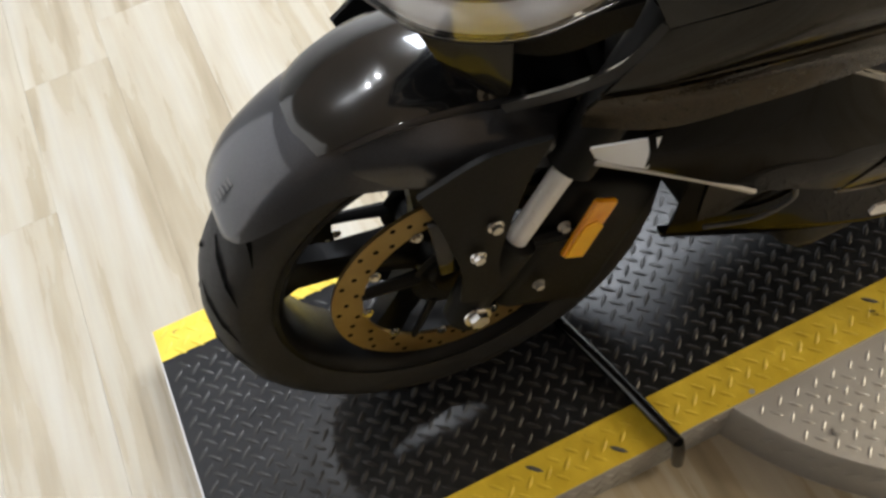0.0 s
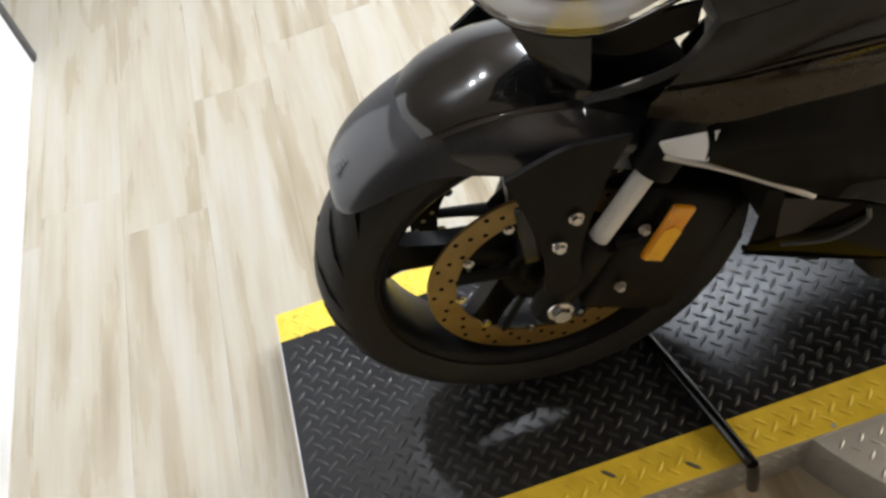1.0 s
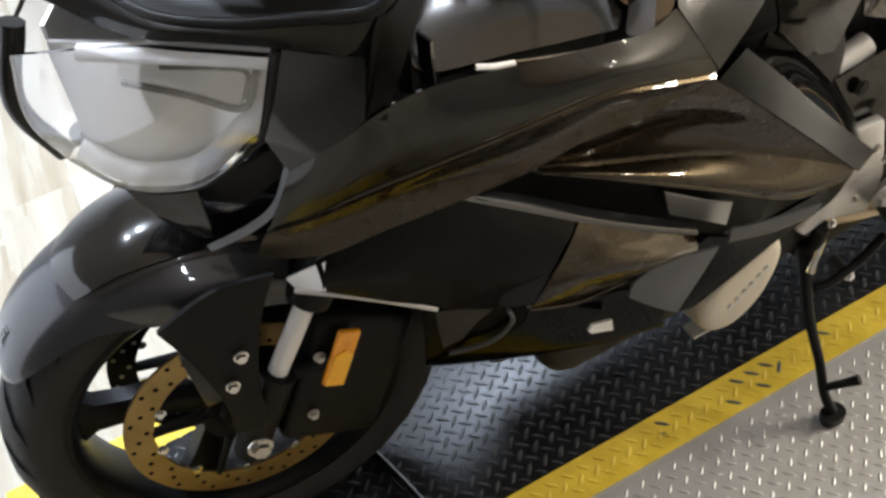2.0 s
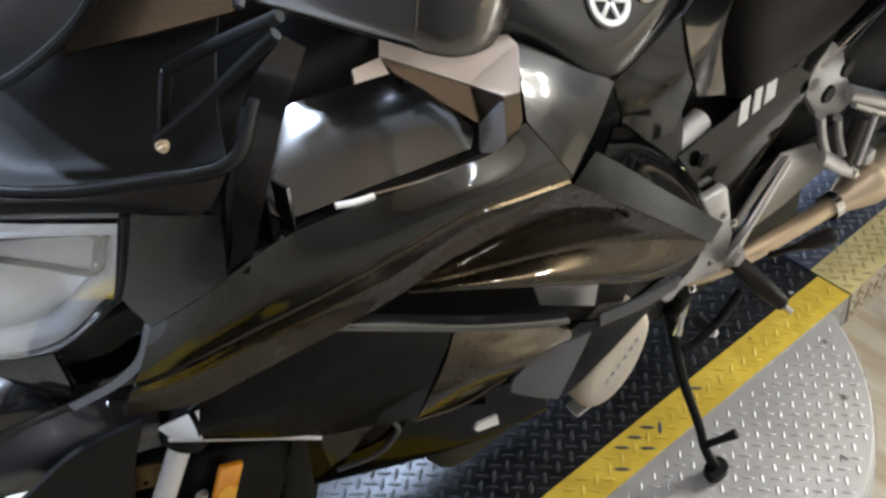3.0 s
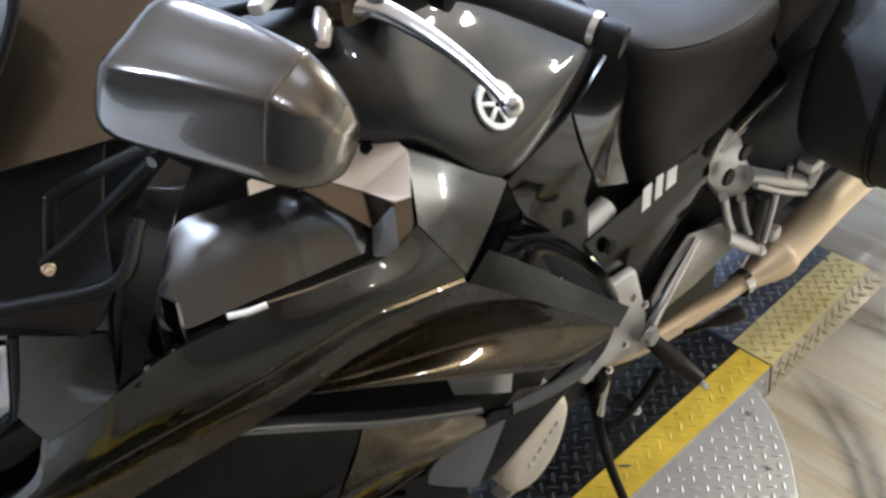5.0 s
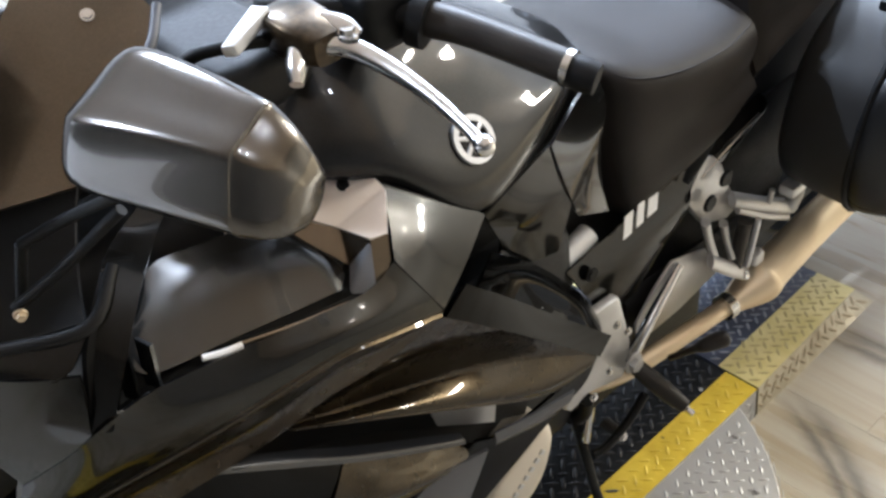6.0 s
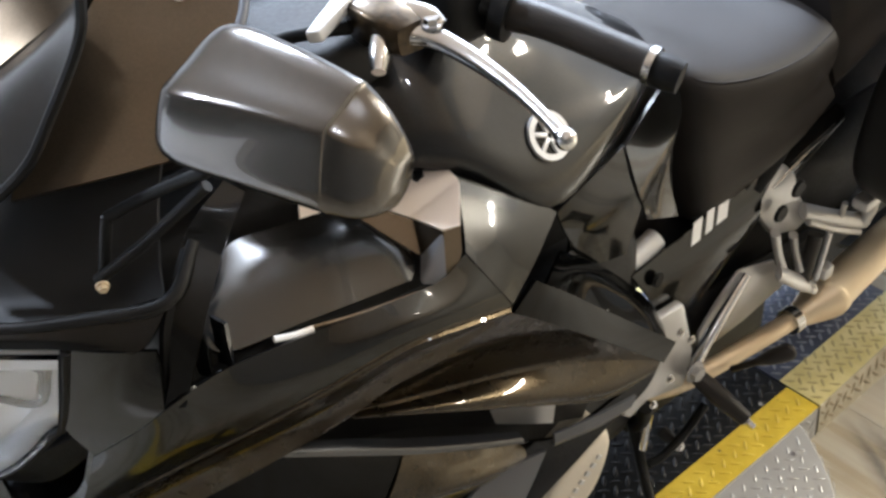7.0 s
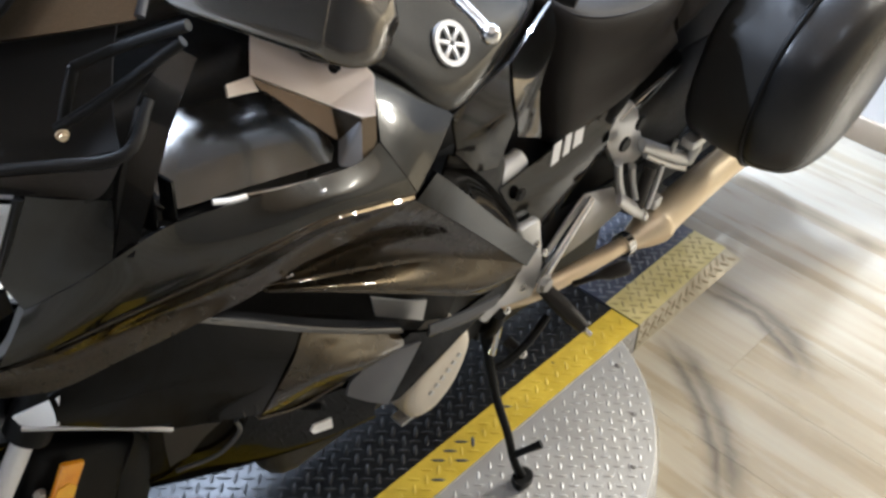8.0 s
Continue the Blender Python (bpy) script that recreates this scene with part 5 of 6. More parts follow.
cover_l, cover_r = both("side_cover", [
    [(0.768, -0.150, 0.527), (0.880, -0.143, 0.531), (0.982, -0.141, 0.543), (1.080, -0.140, 0.562), (1.188, -0.140, 0.578)],
    [(0.785, -0.158, 0.490), (0.885, -0.155, 0.488), (0.990, -0.150, 0.500), (1.090, -0.148, 0.528), (1.200, -0.144, 0.562)],
    [(0.805, -0.158, 0.450), (0.890, -0.157, 0.440), (0.975, -0.152, 0.455), (1.065, -0.148, 0.492), (1.206, -0.143, 0.546)],
    [(0.821, -0.156, 0.412), (0.892, -0.154, 0.396), (0.966, -0.148, 0.430), (1.040, -0.144, 0.468), (1.206, -0.141, 0.540)]], M_PAINT, 0.004, "glossy dark side cover")
# model badge as three plain slanted bars
for k, (at, w) in enumerate(((0.0, 0.017), (0.027, 0.014), (0.050, 0.020))):
    bar = part("badge_bar", plate_bm([(0, 0, 0), (w, 0, 0), (w + 0.016, 0, 0.026), (0.016, 0, 0.026)], 0.0015), M_WHITE, cover_l, "white badge bar", smooth=False)
    bar.matrix_local = Matrix.Translation((0.866 + at, -0.1585 + 0.028 * at, 0.5215 + 0.115 * at)) @ Matrix.Rotation(radians(-7), 4, "Y") @ Matrix.Rotation(radians(-20), 4, "X")
part("cover_inset", tube_bm([(1.003, -0.153, 0.532), (1.030, -0.151, 0.552), (1.068, -0.148, 0.567)], [0.006, 0.010, 0.004], 12, flat=0.3), M_PLASTIC, cover_l, "dark inset in the side cover")
part("cover_edge", tube_bm([(1.040, -0.152, 0.517), (1.105, -0.150, 0.535), (1.185, -0.147, 0.548)], 0.0018, 6), M_CHROME, cover_l, "thin bright edge strip")
part("cover_screw", bolt_bm((0.803, -0.16, 0.505), (0, -1, 0.1), 0.008, 0.002), M_PLASTIC, cover_l, "black cover screw")
part("knee_tube", tube_bm([(0.765, -0.122, 0.512), (0.80, -0.122, 0.518), (0.842, -0.120, 0.527)], 0.016, 16), M_PALE, motorcycle, "pale grey rubber-ended tube")
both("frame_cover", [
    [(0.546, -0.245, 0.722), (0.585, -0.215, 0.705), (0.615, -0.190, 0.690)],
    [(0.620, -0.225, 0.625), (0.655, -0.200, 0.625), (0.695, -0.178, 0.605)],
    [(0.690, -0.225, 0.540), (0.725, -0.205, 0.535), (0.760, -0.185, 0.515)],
    [(0.735, -0.235, 0.495), (0.760, -0.215, 0.475), (0.785, -0.19, 0.455)]], M_DARKENED, 0.004, "glossy black frame cover")
part("cover_slot", tube_bm([(0.655, -0.215, 0.59), (0.675, -0.212, 0.57), (0.695, -0.212, 0.55)], 0.006, 10, flat=0.5), M_SILVER, motorcycle)

# ---------------------------------------------------------------- engine and frame
part("engine_block", box_bm(0.36, 0.80, -0.15, 0.15, 0.20, 0.60, 0.04, 3), M_ENGINE, motorcycle, "dark engine block")
part("frame_spine", box_bm(0.22, 0.50, -0.10, 0.10, 0.55, 0.86, 0.03, 3), M_ENGINE, motorcycle)
part("frame_spine", box_bm(0.46, 0.95, -0.10, 0.10, 0.45, 0.70, 0.03, 3), M_ENGINE, motorcycle)
part("tail_frame", box_bm(0.85, 1.55, -0.11, 0.11, 0.46, 0.68, 0.03, 3), M_ENGINE, motorcycle)
part("radiator", box_bm(0.245, 0.275, -0.095, 0.095, 0.33, 0.58, 0.006), M_ENGINE, motorcycle, "black radiator")
cover = part("generator_cover", skin([[(x + dx * k, y, z + dz * k) for dx, dz in ((-0.062, -0.01), (-0.045, 0.03), (0.02, 0.062), (0.05, 0.065), (0.06, 0.03), (0.035, -0.035), (-0.01, -0.068), (-0.05, -0.055))] for x, y, z, k in ((0.62, -0.14, 0.29, 1.02), (0.62, -0.185, 0.29, 1.02), (0.62, -0.199, 0.29, 0.96), (0.62, -0.205, 0.29, 0.8), (0.62, -0.206, 0.29, 0.4))], 5, 3, ring=True, caps=True), M_CREAM, motorcycle, "champagne-coloured engine side cover")
for k in range(6):
    bar = part("cover_letter_bar", box_bm(-0.0035, 0.0035, -0.0012, 0.0012, -0.005, 0.005), M_SILVER, cover)
    bar.matrix_local = Matrix.Translation((0.600 + 0.0105 * k, -0.2065, 0.275 + 0.0085 * k)) @ Matrix.Rotation(radians(-39), 4, "Y")
part("engine_tab", box_bm(0.555, 0.600, -0.195, -0.17, 0.222, 0.227, 0.002), M_SILVER, motorcycle)
part("sump", box_bm(0.30, 0.56, -0.085, 0.085, 0.20, 0.36, 0.03, 3), M_ENGINE, motorcycle)
for s in (1, -1):
    part("rear_frame_plate", plate_bm([(x, -0.176 * s, z) for x, z in ((0.783, 0.452), (0.842, 0.446), (0.858, 0.383), (0.868, 0.338), (0.866, 0.300), (0.852, 0.272), (0.778, 0.300), (0.744, 0.290), (0.730, 0.306), (0.762, 0.340), (0.798, 0.375))][::s], 0.016, 0.005), M_SILVER, motorcycle, "silver cast frame plate")
    for x, z in ((0.815, 0.425), (0.838, 0.395), (0.80, 0.345), (0.768, 0.318)):
        part("plate_bolt", bolt_bm((x, -0.193 * s, z), (0, -s, 0), 0.005, 0.003), M_CHROME, motorcycle, "small steel bolt")
    part("frame_strut", tube_bm([(0.862, -0.178 * s, 0.30), (0.905, -0.176 * s, 0.345), (0.985, -0.166 * s, 0.40)], [0.010, 0.009, 0.007], 10), M_CHROME, motorcycle, "bright steel strut")
    part("heel_guard", plate_bm([(x, -0.160 * s, z) for x, z in ((0.900, 0.290), (0.898, 0.337), (0.935, 0.377), (0.976, 0.409), (1.058, 0.378), (1.10, 0.305), (1.003, 0.290))][::s], 0.005, 0.002), M_SILVER, motorcycle, "brushed silver heel guard")
    part("swingarm", skin([[(0.90, -0.14 * s, 0.36), (0.90, -0.11 * s, 0.36), (0.90, -0.11 * s, 0.26), (0.90, -0.14 * s, 0.26)], [(1.05, -0.14 * s, 0.35), (1.05, -0.11 * s, 0.35), (1.05, -0.11 * s, 0.27), (1.05, -0.14 * s, 0.27)], [(1.25, -0.14 * s, 0.335), (1.25, -0.11 * s, 0.335), (1.25, -0.11 * s, 0.27), (1.25, -0.14 * s, 0.27)], [(1.55, -0.14 * s, 0.335), (1.55, -0.11 * s, 0.335), (1.55, -0.11 * s, 0.28), (1.55, -0.14 * s, 0.28)]], 3, 4, ring=True, caps=True), M_ENGINE, motorcycle, "dark swingarm")
for s in (1, -1):
    part("inner_fender", plate_bm([(x, -0.128 * s, z) for x, z in ((0.90, 0.30), (0.92, 0.48), (1.10, 0.56), (1.34, 0.55), (1.36, 0.40), (1.26, 0.31), (1.08, 0.27))][::s], 0.006, 0.002), M_PLASTIC, motorcycle, "matt black inner fender")
rear_wheel = new("rear_wheel")
rear_wheel.parent = motorcycle
rear_wheel.location = (1.545, 0, 0.305)
part("tyre", lathe_bm([(0.222, -0.07), (0.245, -0.088), (0.27, -0.09), (0.295, -0.07), (0.308, -0.035), (0.312, 0), (0.308, 0.035), (0.295, 0.07), (0.27, 0.09), (0.245, 0.088), (0.222, 0.07)], n=72, closed=True), M_RUBBER, rear_wheel, "wide black rear tyre")
part("rim", lathe_bm([(0.226, -0.07), (0.215, -0.072), (0.195, -0.03), (0.195, 0.03), (0.215, 0.072), (0.226, 0.07)], n=72, closed=True), M_RIM, rear_wheel)
part("hub", lathe_bm([(0.0, -0.08), (0.06, -0.08), (0.07, 0), (0.06, 0.08), (0.0, 0.08)], n=32), M_RIM, rear_wheel)
for k in range(5):
    a = math.tau * k / 5
    part("spoke", tube_bm([(0.05 * math.cos(a), 0, 0.05 * math.sin(a)), (0.12 * math.cos(a), 0, 0.12 * math.sin(a)), (0.2 * math.cos(a), 0, 0.2 * math.sin(a))], 0.018, 8, 2), M_RIM, rear_wheel)

# exhaust on both sides
for s in (1, -1):
    P = lambda *q: [(x, y * s, z) for x, y, z in q]
    # Dark filler added to keep the gap behind the exhaust black.
    part("pivot_filler", box_bm(0.80, 1.12, *sorted((-0.120 * s, -0.095 * s)), 0.15, 0.33, 0.008), M_ENGINE, motorcycle, "added black filler below the swingarm pivot")
    part("stand_lever", tube_bm(P((0.930, -0.200, 0.270), (0.938, -0.232, 0.305), (0.944, -0.250, 0.324), (0.962, -0.266, 0.335), (0.968, -0.270, 0.337)), [0.005, 0.0055, 0.011, 0.0125, 0.007], 16), M_GRIP, motorcycle, "black rubber tip of the centre stand lever")
    part("exhaust_pipe", tube_bm(P((0.80, -0.120, 0.243), (0.83, -0.143, 0.253), (0.88, -0.168, 0.263), (1.0, -0.185, 0.263), (1.085, -0.191, 0.258)), 0.0145, 20), M_PIPE, motorcycle, "bronzed stainless exhaust pipe")
    part("pipe_clamp", tube_bm(P((1.074, -0.190, 0.258), (1.09, -0.191, 0.258)), 0.0215, 24, 2), M_CHROME, motorcycle, "steel pipe clamp")
    part("muffler", tube_bm(P((1.084, -0.191, 0.258), (1.10, -0.192, 0.258), (1.150, -0.196, 0.261), (1.168, -0.197, 0.264), (1.19, -0.198, 0.270), (1.30, -0.202, 0.295), (1.5, -0.21, 0.335), (1.8, -0.21, 0.41), (1.82, -0.21, 0.415)), [0.016, 0.020, 0.035, 0.0365, 0.033, 0.031, 0.031, 0.030, 0.026], 28), M_PIPE, motorcycle, "long brushed stainless muffler")

# ---------------------------------------------------------------- foot controls and stand
for s in (1, -1):
    P = lambda *q: [(x, y * s, z) for x, y, z in q]
    peg = part("foot_peg", tube_bm(P((0.872, -0.180, 0.287), (0.878, -0.205, 0.272), (0.886, -0.232, 0.254), (0.894, -0.258, 0.238)), [0.012, 0.0145, 0.014, 0.011], 14), M_GRIP, motorcycle, "black rubber foot peg")
    part("peg_tip", bolt_bm(P((0.895, -0.258, 0.233))[0], (0.05, -s, -0.2), 0.005, 0.012), M_CHROME, peg)
    part("peg_pivot", bolt_bm(P((0.853, -0.193, 0.318))[0], (0, -s, 0), 0.013, 0.008), M_SILVER, motorcycle, "silver peg pivot bolt")
    br = part("passenger_bracket", plate_bm(P(*[(x, -0.151, z) for x, z in ((1.045, 0.546), (1.068, 0.540), (1.093, 0.512), (1.108, 0.472), (1.128, 0.440), (1.146, 0.400), (1.120, 0.392), (1.062, 0.417), (1.018, 0.480), (1.022, 0.506))])[::s], 0.016, 0.004), M_SILVER, motorcycle, "silver cast passenger peg bracket")
    for x, z in ((1.0776, 0.5036), (1.0439, 0.4784)):
        part("bracket_hole", lathe_bm([(0.0, -0.004), (0.0115, -0.004), (0.0135, -0.001), (0.0135, 0.001), (0.0, 0.001)], (x, -0.1675 * s, z), n=24), M_PLASTIC, br, "dark lightening hole")
    part("bracket_rib", tube_bm(P((1.045, -0.163, 0.440), (1.050, -0.170, 0.402), (1.052, -0.182, 0.372), (1.036, -0.190, 0.380)), [0.012, 0.0105, 0.0105, 0.010], 12, flat=0.6), M_SILVER, br)
    part("bracket_rib", tube_bm(P((1.092, -0.163, 0.408), (1.094, -0.170, 0.378), (1.092, -0.184, 0.350)), [0.011, 0.010, 0.010], 12, flat=0.6), M_SILVER, br)
    part("bracket_foot", tube_bm(P((1.030, -0.188, 0.388), (1.070, -0.192, 0.350), (1.118, -0.196, 0.306)), [0.011, 0.013, 0.010], 12, flat=0.5), M_SILVER, br, "cast lower foot of the bracket")
    part("foot_bolt", bolt_bm(P((1.108, -0.200, 0.314))[0], (-0.2, -s, 0.2), 0.0055, 0.004), M_CHROME, br, "steel bolt")
    part("bracket_arm", tube_bm(P((1.112, -0.160, 0.440), (1.180, -0.172, 0.396), (1.243, -0.176, 0.354), (1.268, -0.178, 0.345)), [0.013, 0.0125, 0.0135, 0.011], 12, flat=0.55), M_SILVER, br)
    part("bracket_web", tube_bm(P((1.122, -0.165, 0.418), (1.185, -0.178, 0.372), (1.245, -0.182, 0.334)), [0.008, 0.006, 0.006], 10, flat=0.7), M_SILVER, br)
    part("arm_knuckle", tube_bm(P((1.252, -0.176, 0.344), (1.262, -0.182, 0.372), (1.254, -0.186, 0.392)), [0.013, 0.011, 0.010], 12), M_SILVER, br)
    peg = part("passenger_peg", tube_bm(P((1.1376, -0.193, 0.404), (1.127, -0.195, 0.365), (1.1156, -0.197, 0.326)), [0.007, 0.0075, 0.007], 12, flat=0.6), M_PALE, motorcycle, "folded pale passenger foot peg")
    part("peg_rubber", tube_bm(P((1.118, -0.183, 0.405), (1.108, -0.185, 0.368), (1.098, -0.187, 0.330)), 0.011, 12, 3), M_GRIP, peg, "black peg rubber")
    part("peg_stub", box_bm(1.142, 1.166, *sorted((-0.198 * s, -0.180 * s)), 0.300, 0.326, 0.006), M_PALE, peg)
    part("peg_block", box_bm(1.218, 1.262, *sorted((-0.200 * s, -0.172 * s)), 0.392, 0.412, 0.006), M_PALE, motorcycle, "pale steel spring block")
    part("spring_tip", tube_bm(P((1.190, -0.176, 0.392), (1.185, -0.182, 0.425)), 0.0045, 8, 2), M_SILVER, br)
part("shift_lever", tube_bm([(0.895, -0.185, 0.205), (0.85, -0.19, 0.185), (0.80, -0.19, 0.17), (0.775, -0.185, 0.168)], 0.007, 10), M_PLASTIC, motorcycle, "black gear lever")
part("lever_toe", tube_bm([(0.842, -0.15, 0.155), (0.843, -0.185, 0.150)], 0.010, 12, 2), M_GRIP, motorcycle)
part("lever_end", bolt_bm((0.843, -0.185, 0.150), (0, -1, 0), 0.006, 0.004), M_PALE, motorcycle)
part("stand_bracket", tube_bm([(0.775, -0.175, 0.29), (0.782, -0.165, 0.25), (0.782, -0.15, 0.22)], 0.011, 10), M_PLASTIC, motorcycle)
stand = part("side_stand", tube_bm([(0.788, -0.140, 0.225), (0.772, -0.168, 0.185), (0.745, -0.215, 0.15), (0.728, -0.262, 0.112), (0.722, -0.285, 0.075), (0.728, -0.302, 0.040)], [0.011, 0.0085, 0.0075, 0.007, 0.007, 0.008], 12), M_PLASTIC, motorcycle, "black steel side stand, extended")
part("stand_foot", skin([[(0.728 + 0.018 * a, -0.304 + 0.014 * b, z) for a, b in ((-1, -0.5), (-0.4, -1), (0.6, -1), (1.1, -0.2), (0.8, 0.8), (-0.6, 0.9))] for z in (0.024, 0.033, 0.040)], 3, 2, ring=True, caps=True), M_PLASTIC, stand)
part("stand_tang", tube_bm([(0.722, -0.285, 0.085), (0.737, -0.300, 0.102), (0.752, -0.312, 0.115)], [0.006, 0.006, 0.008], 8), M_PLASTIC, stand)
part("stand_spring", tube_bm([(0.80, -0.16, 0.24), (0.772, -0.175, 0.195)], 0.006, 8, 2), M_CHROME, stand)

# ---------------------------------------------------------------- side cases and tail
for s in (1, -1):
    outline = ((1.196, 0.575), (1.188, 0.478), (1.236, 0.415), (1.35, 0.402), (1.455, 0.455), (1.535, 0.56), (1.545, 0.645), (1.47, 0.712), (1.33, 0.712), (1.232, 0.65))
    cx, cz = 1.385, 0.555
    ringset = lambda spec: [[(cx + (x - cx) * k, y * s, cz + (z - cz) * k) for x, z in outline] for y, k in spec]
    case = new("side_case")
    case.parent = motorcycle
    case["label"] = "black hard side case with a satin lid"
    part("case_base", skin(ringset(((-0.165, 0.86), (-0.175, 0.95), (-0.20, 0.985), (-0.285, 1.0), (-0.288, 0.97))), 4, 3, ring=True, caps=True), M_CASEBASE, case, "matt dark grey case base")
    part("case_lid", skin(ringset(((-0.290, 0.97), (-0.293, 1.0), (-0.32, 0.985), (-0.352, 0.92), (-0.372, 0.78), (-0.38, 0.5))), 4, 3, ring=True, caps=True), M_CASE, case, "satin black case lid")
    seam_line = [(x, y, z) for x, y, z in ringset(((-0.289, 1.008),))[0]]
    part("case_seam", tube_bm(seam_line + seam_line[:1], 0.0045, 8, 4), M_PLASTIC, case, "matt black seam round the lid")
    part("case_latch", box_bm(1.27, 1.36, -0.262 * s - 0.018, -0.262 * s + 0.018, 0.706, 0.722, 0.004), M_PLASTIC, case, "black case latch flap")
    part("latch_lock", lathe_bm([(0.0, 0.0), (0.008, 0.0), (0.008, 0.003), (0.0, 0.003)], (1.315, -0.262 * s, 0.7225), "Z", 16), M_CHROME, case, "small chrome lock")
part("tail_cowl", body([[(1.45, 0, 0.79), (1.45, -0.09, 0.78), (1.45, -0.13, 0.72), (1.45, -0.11, 0.62)], [(1.62, 0, 0.79), (1.62, -0.09, 0.78), (1.62, -0.13, 0.72), (1.62, -0.11, 0.63)], [(1.80, 0, 0.76), (1.80, -0.06, 0.75), (1.80, -0.09, 0.71), (1.80, -0.08, 0.65)]], 4, 4), M_PAINT, motorcycle, "dark tail cowl")
both("tail_light", [[(1.66, -0.30, 0.60), (1.70, -0.22, 0.62)], [(1.67, -0.30, 0.55), (1.71, -0.22, 0.57)]], M_RED, 0.012, "dark red tail light")

# ---------------------------------------------------------------- handlebar, mirrors, screen
for s in (1, -1):
    P = lambda *q: [(x, y * s, z) for x, y, z in q]
    part("handlebar", tube_bm(P((0.48, -0.07, 0.99), (0.52, -0.11, 0.987), (0.565, -0.145, 0.977), (0.59, -0.18, 0.968)), 0.012, 14), M_PLASTIC, motorcycle, "black handlebar")
    grip = part("grip", tube_bm(P((0.584, -0.165, 0.969), (0.604, -0.207, 0.961), (0.634, -0.287, 0.941)), [0.0165, 0.0150, 0.0150], 20), M_GRIP, motorcycle, "dark rubber grip")
    part("grip_flange", tube_bm(P((0.580, -0.160, 0.970), (0.586, -0.172, 0.967)), 0.026, 20, 2), M_PLASTIC, grip)
    part("bar_end", tube_bm(P((0.632, -0.284, 0.9415), (0.638, -0.300, 0.937), (0.643, -0.312, 0.934)), [0.0140, 0.0150, 0.0135], 20), M_PLASTIC, grip, "black weighted bar end")
    part("bar_ring", tube_bm(P((0.633, -0.286, 0.941), (0.635, -0.292, 0.940)), 0.0165, 20, 2), M_CHROME, grip, "bright bar end ring")
    part("switch_box", box_bm(0.53, 0.59, *sorted((-0.158 * s, -0.105 * s)), 0.945, 1.005, 0.012, 3), M_PLASTIC, motorcycle, "black switch housing")
    lever = part("hand_lever", tube_bm(P((0.484, -0.160, 0.988), (0.498, -0.180, 0.984), (0.506, -0.220, 0.976), (0.506, -0.270, 0.968), (0.502, -0.310, 0.960), (0.500, -0.324, 0.956)), [0.0105, 0.0095, 0.0080, 0.0060, 0.0052, 0.006], 14, flat=0.75), M_CHROME, motorcycle, "polished alloy hand lever")
    ball = bmesh.new()
    bmesh.ops.create_uvsphere(ball, u_segments=16, v_segments=10, radius=0.0088, matrix=Matrix.Translation(P((0.501, -0.328, 0.954))[0]))
    part("lever_ball", ball, M_CHROME, lever)
    perch = part("lever_perch", skin([[Vector(c) + Vector((u * w, 0.0, v * h)) for u, v in ((-1, -0.6), (-0.7, -1), (0.7, -1), (1, -0.6), (1, 0.6), (0.7, 1), (-0.7, 1), (-1, 0.6))] for c, w, h in (([0.482, -0.100 * s, 0.992], 0.018, 0.014), ([0.481, -0.118 * s, 0.992], 0.024, 0.017), ([0.482, -0.150 * s, 0.990], 0.023, 0.016), ([0.486, -0.170 * s, 0.986], 0.016, 0.012))], 3, 3, ring=True, caps=True), M_BRONZE, motorcycle, "bronze-tinted cast lever perch")
    part("perch_ear", tube_bm(P((0.492, -0.150, 1.000), (0.500, -0.168, 0.996), (0.503, -0.180, 0.990)), [0.010, 0.011, 0.009], 12, flat=0.5), M_CHROME, perch, "polished lever ear")
    part("pivot_bolt", bolt_bm(P((0.500, -0.176, 0.993))[0], (0, 0, 1), 0.007, 0.005), M_CHROME, perch, "bright pivot bolt")
    part("cable_adjuster", tube_bm(P((0.466, -0.150, 0.988), (0.455, -0.162, 0.980), (0.446, -0.172, 0.972)), [0.008, 0.009, 0.006], 12), M_CHROME, perch, "knurled bright adjuster")
    part("clutch_line", tube_bm(P((0.470, -0.120, 0.985), (0.430, -0.105, 0.990), (0.400, -0.085, 0.985), (0.370, -0.070, 0.960)), 0.006, 10), M_PLASTIC, perch, "black lever hose")
    part("bar_riser", plate_bm(P((0.415, -0.122, 0.992), (0.424, -0.130, 0.992), (0.470, -0.114, 1.002), (0.462, -0.100, 1.002))[::s], 0.012, 0.002), M_PALE, motorcycle, "bright polished bar clamp")
part("master_reservoir", box_bm(0.44, 0.50, 0.08, 0.14, 0.98, 1.03, 0.01), M_ENGINE, motorcycle)
part("top_yoke", box_bm(0.40, 0.50, -0.12, 0.12, 0.92, 0.975, 0.015, 3), M_ENGINE, motorcycle, "dark fork yoke")
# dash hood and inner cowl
part("dash_hood", shell([[(0.21, -0.115, 0.985), (0.195, -0.07, 1.002), (0.19, 0.0, 1.01), (0.195, 0.07, 1.002), (0.21, 0.115, 0.985)], [(0.27, -0.115, 1.0), (0.275, -0.07, 1.018), (0.28, 0.0, 1.025), (0.275, 0.07, 1.018), (0.27, 0.115, 1.0)], [(0.33, -0.10, 1.0), (0.355, -0.06, 1.018), (0.365, 0.0, 1.02), (0.355, 0.06, 1.018), (0.33, 0.10, 1.0)]], 0.005), M_DARKENED, motorcycle, "glossy black instrument hood")
part("dash_body", box_bm(0.25, 0.40, -0.085, 0.085, 0.90, 0.995, 0.03, 3), M_PLASTIC, motorcycle, "black instrument housing")
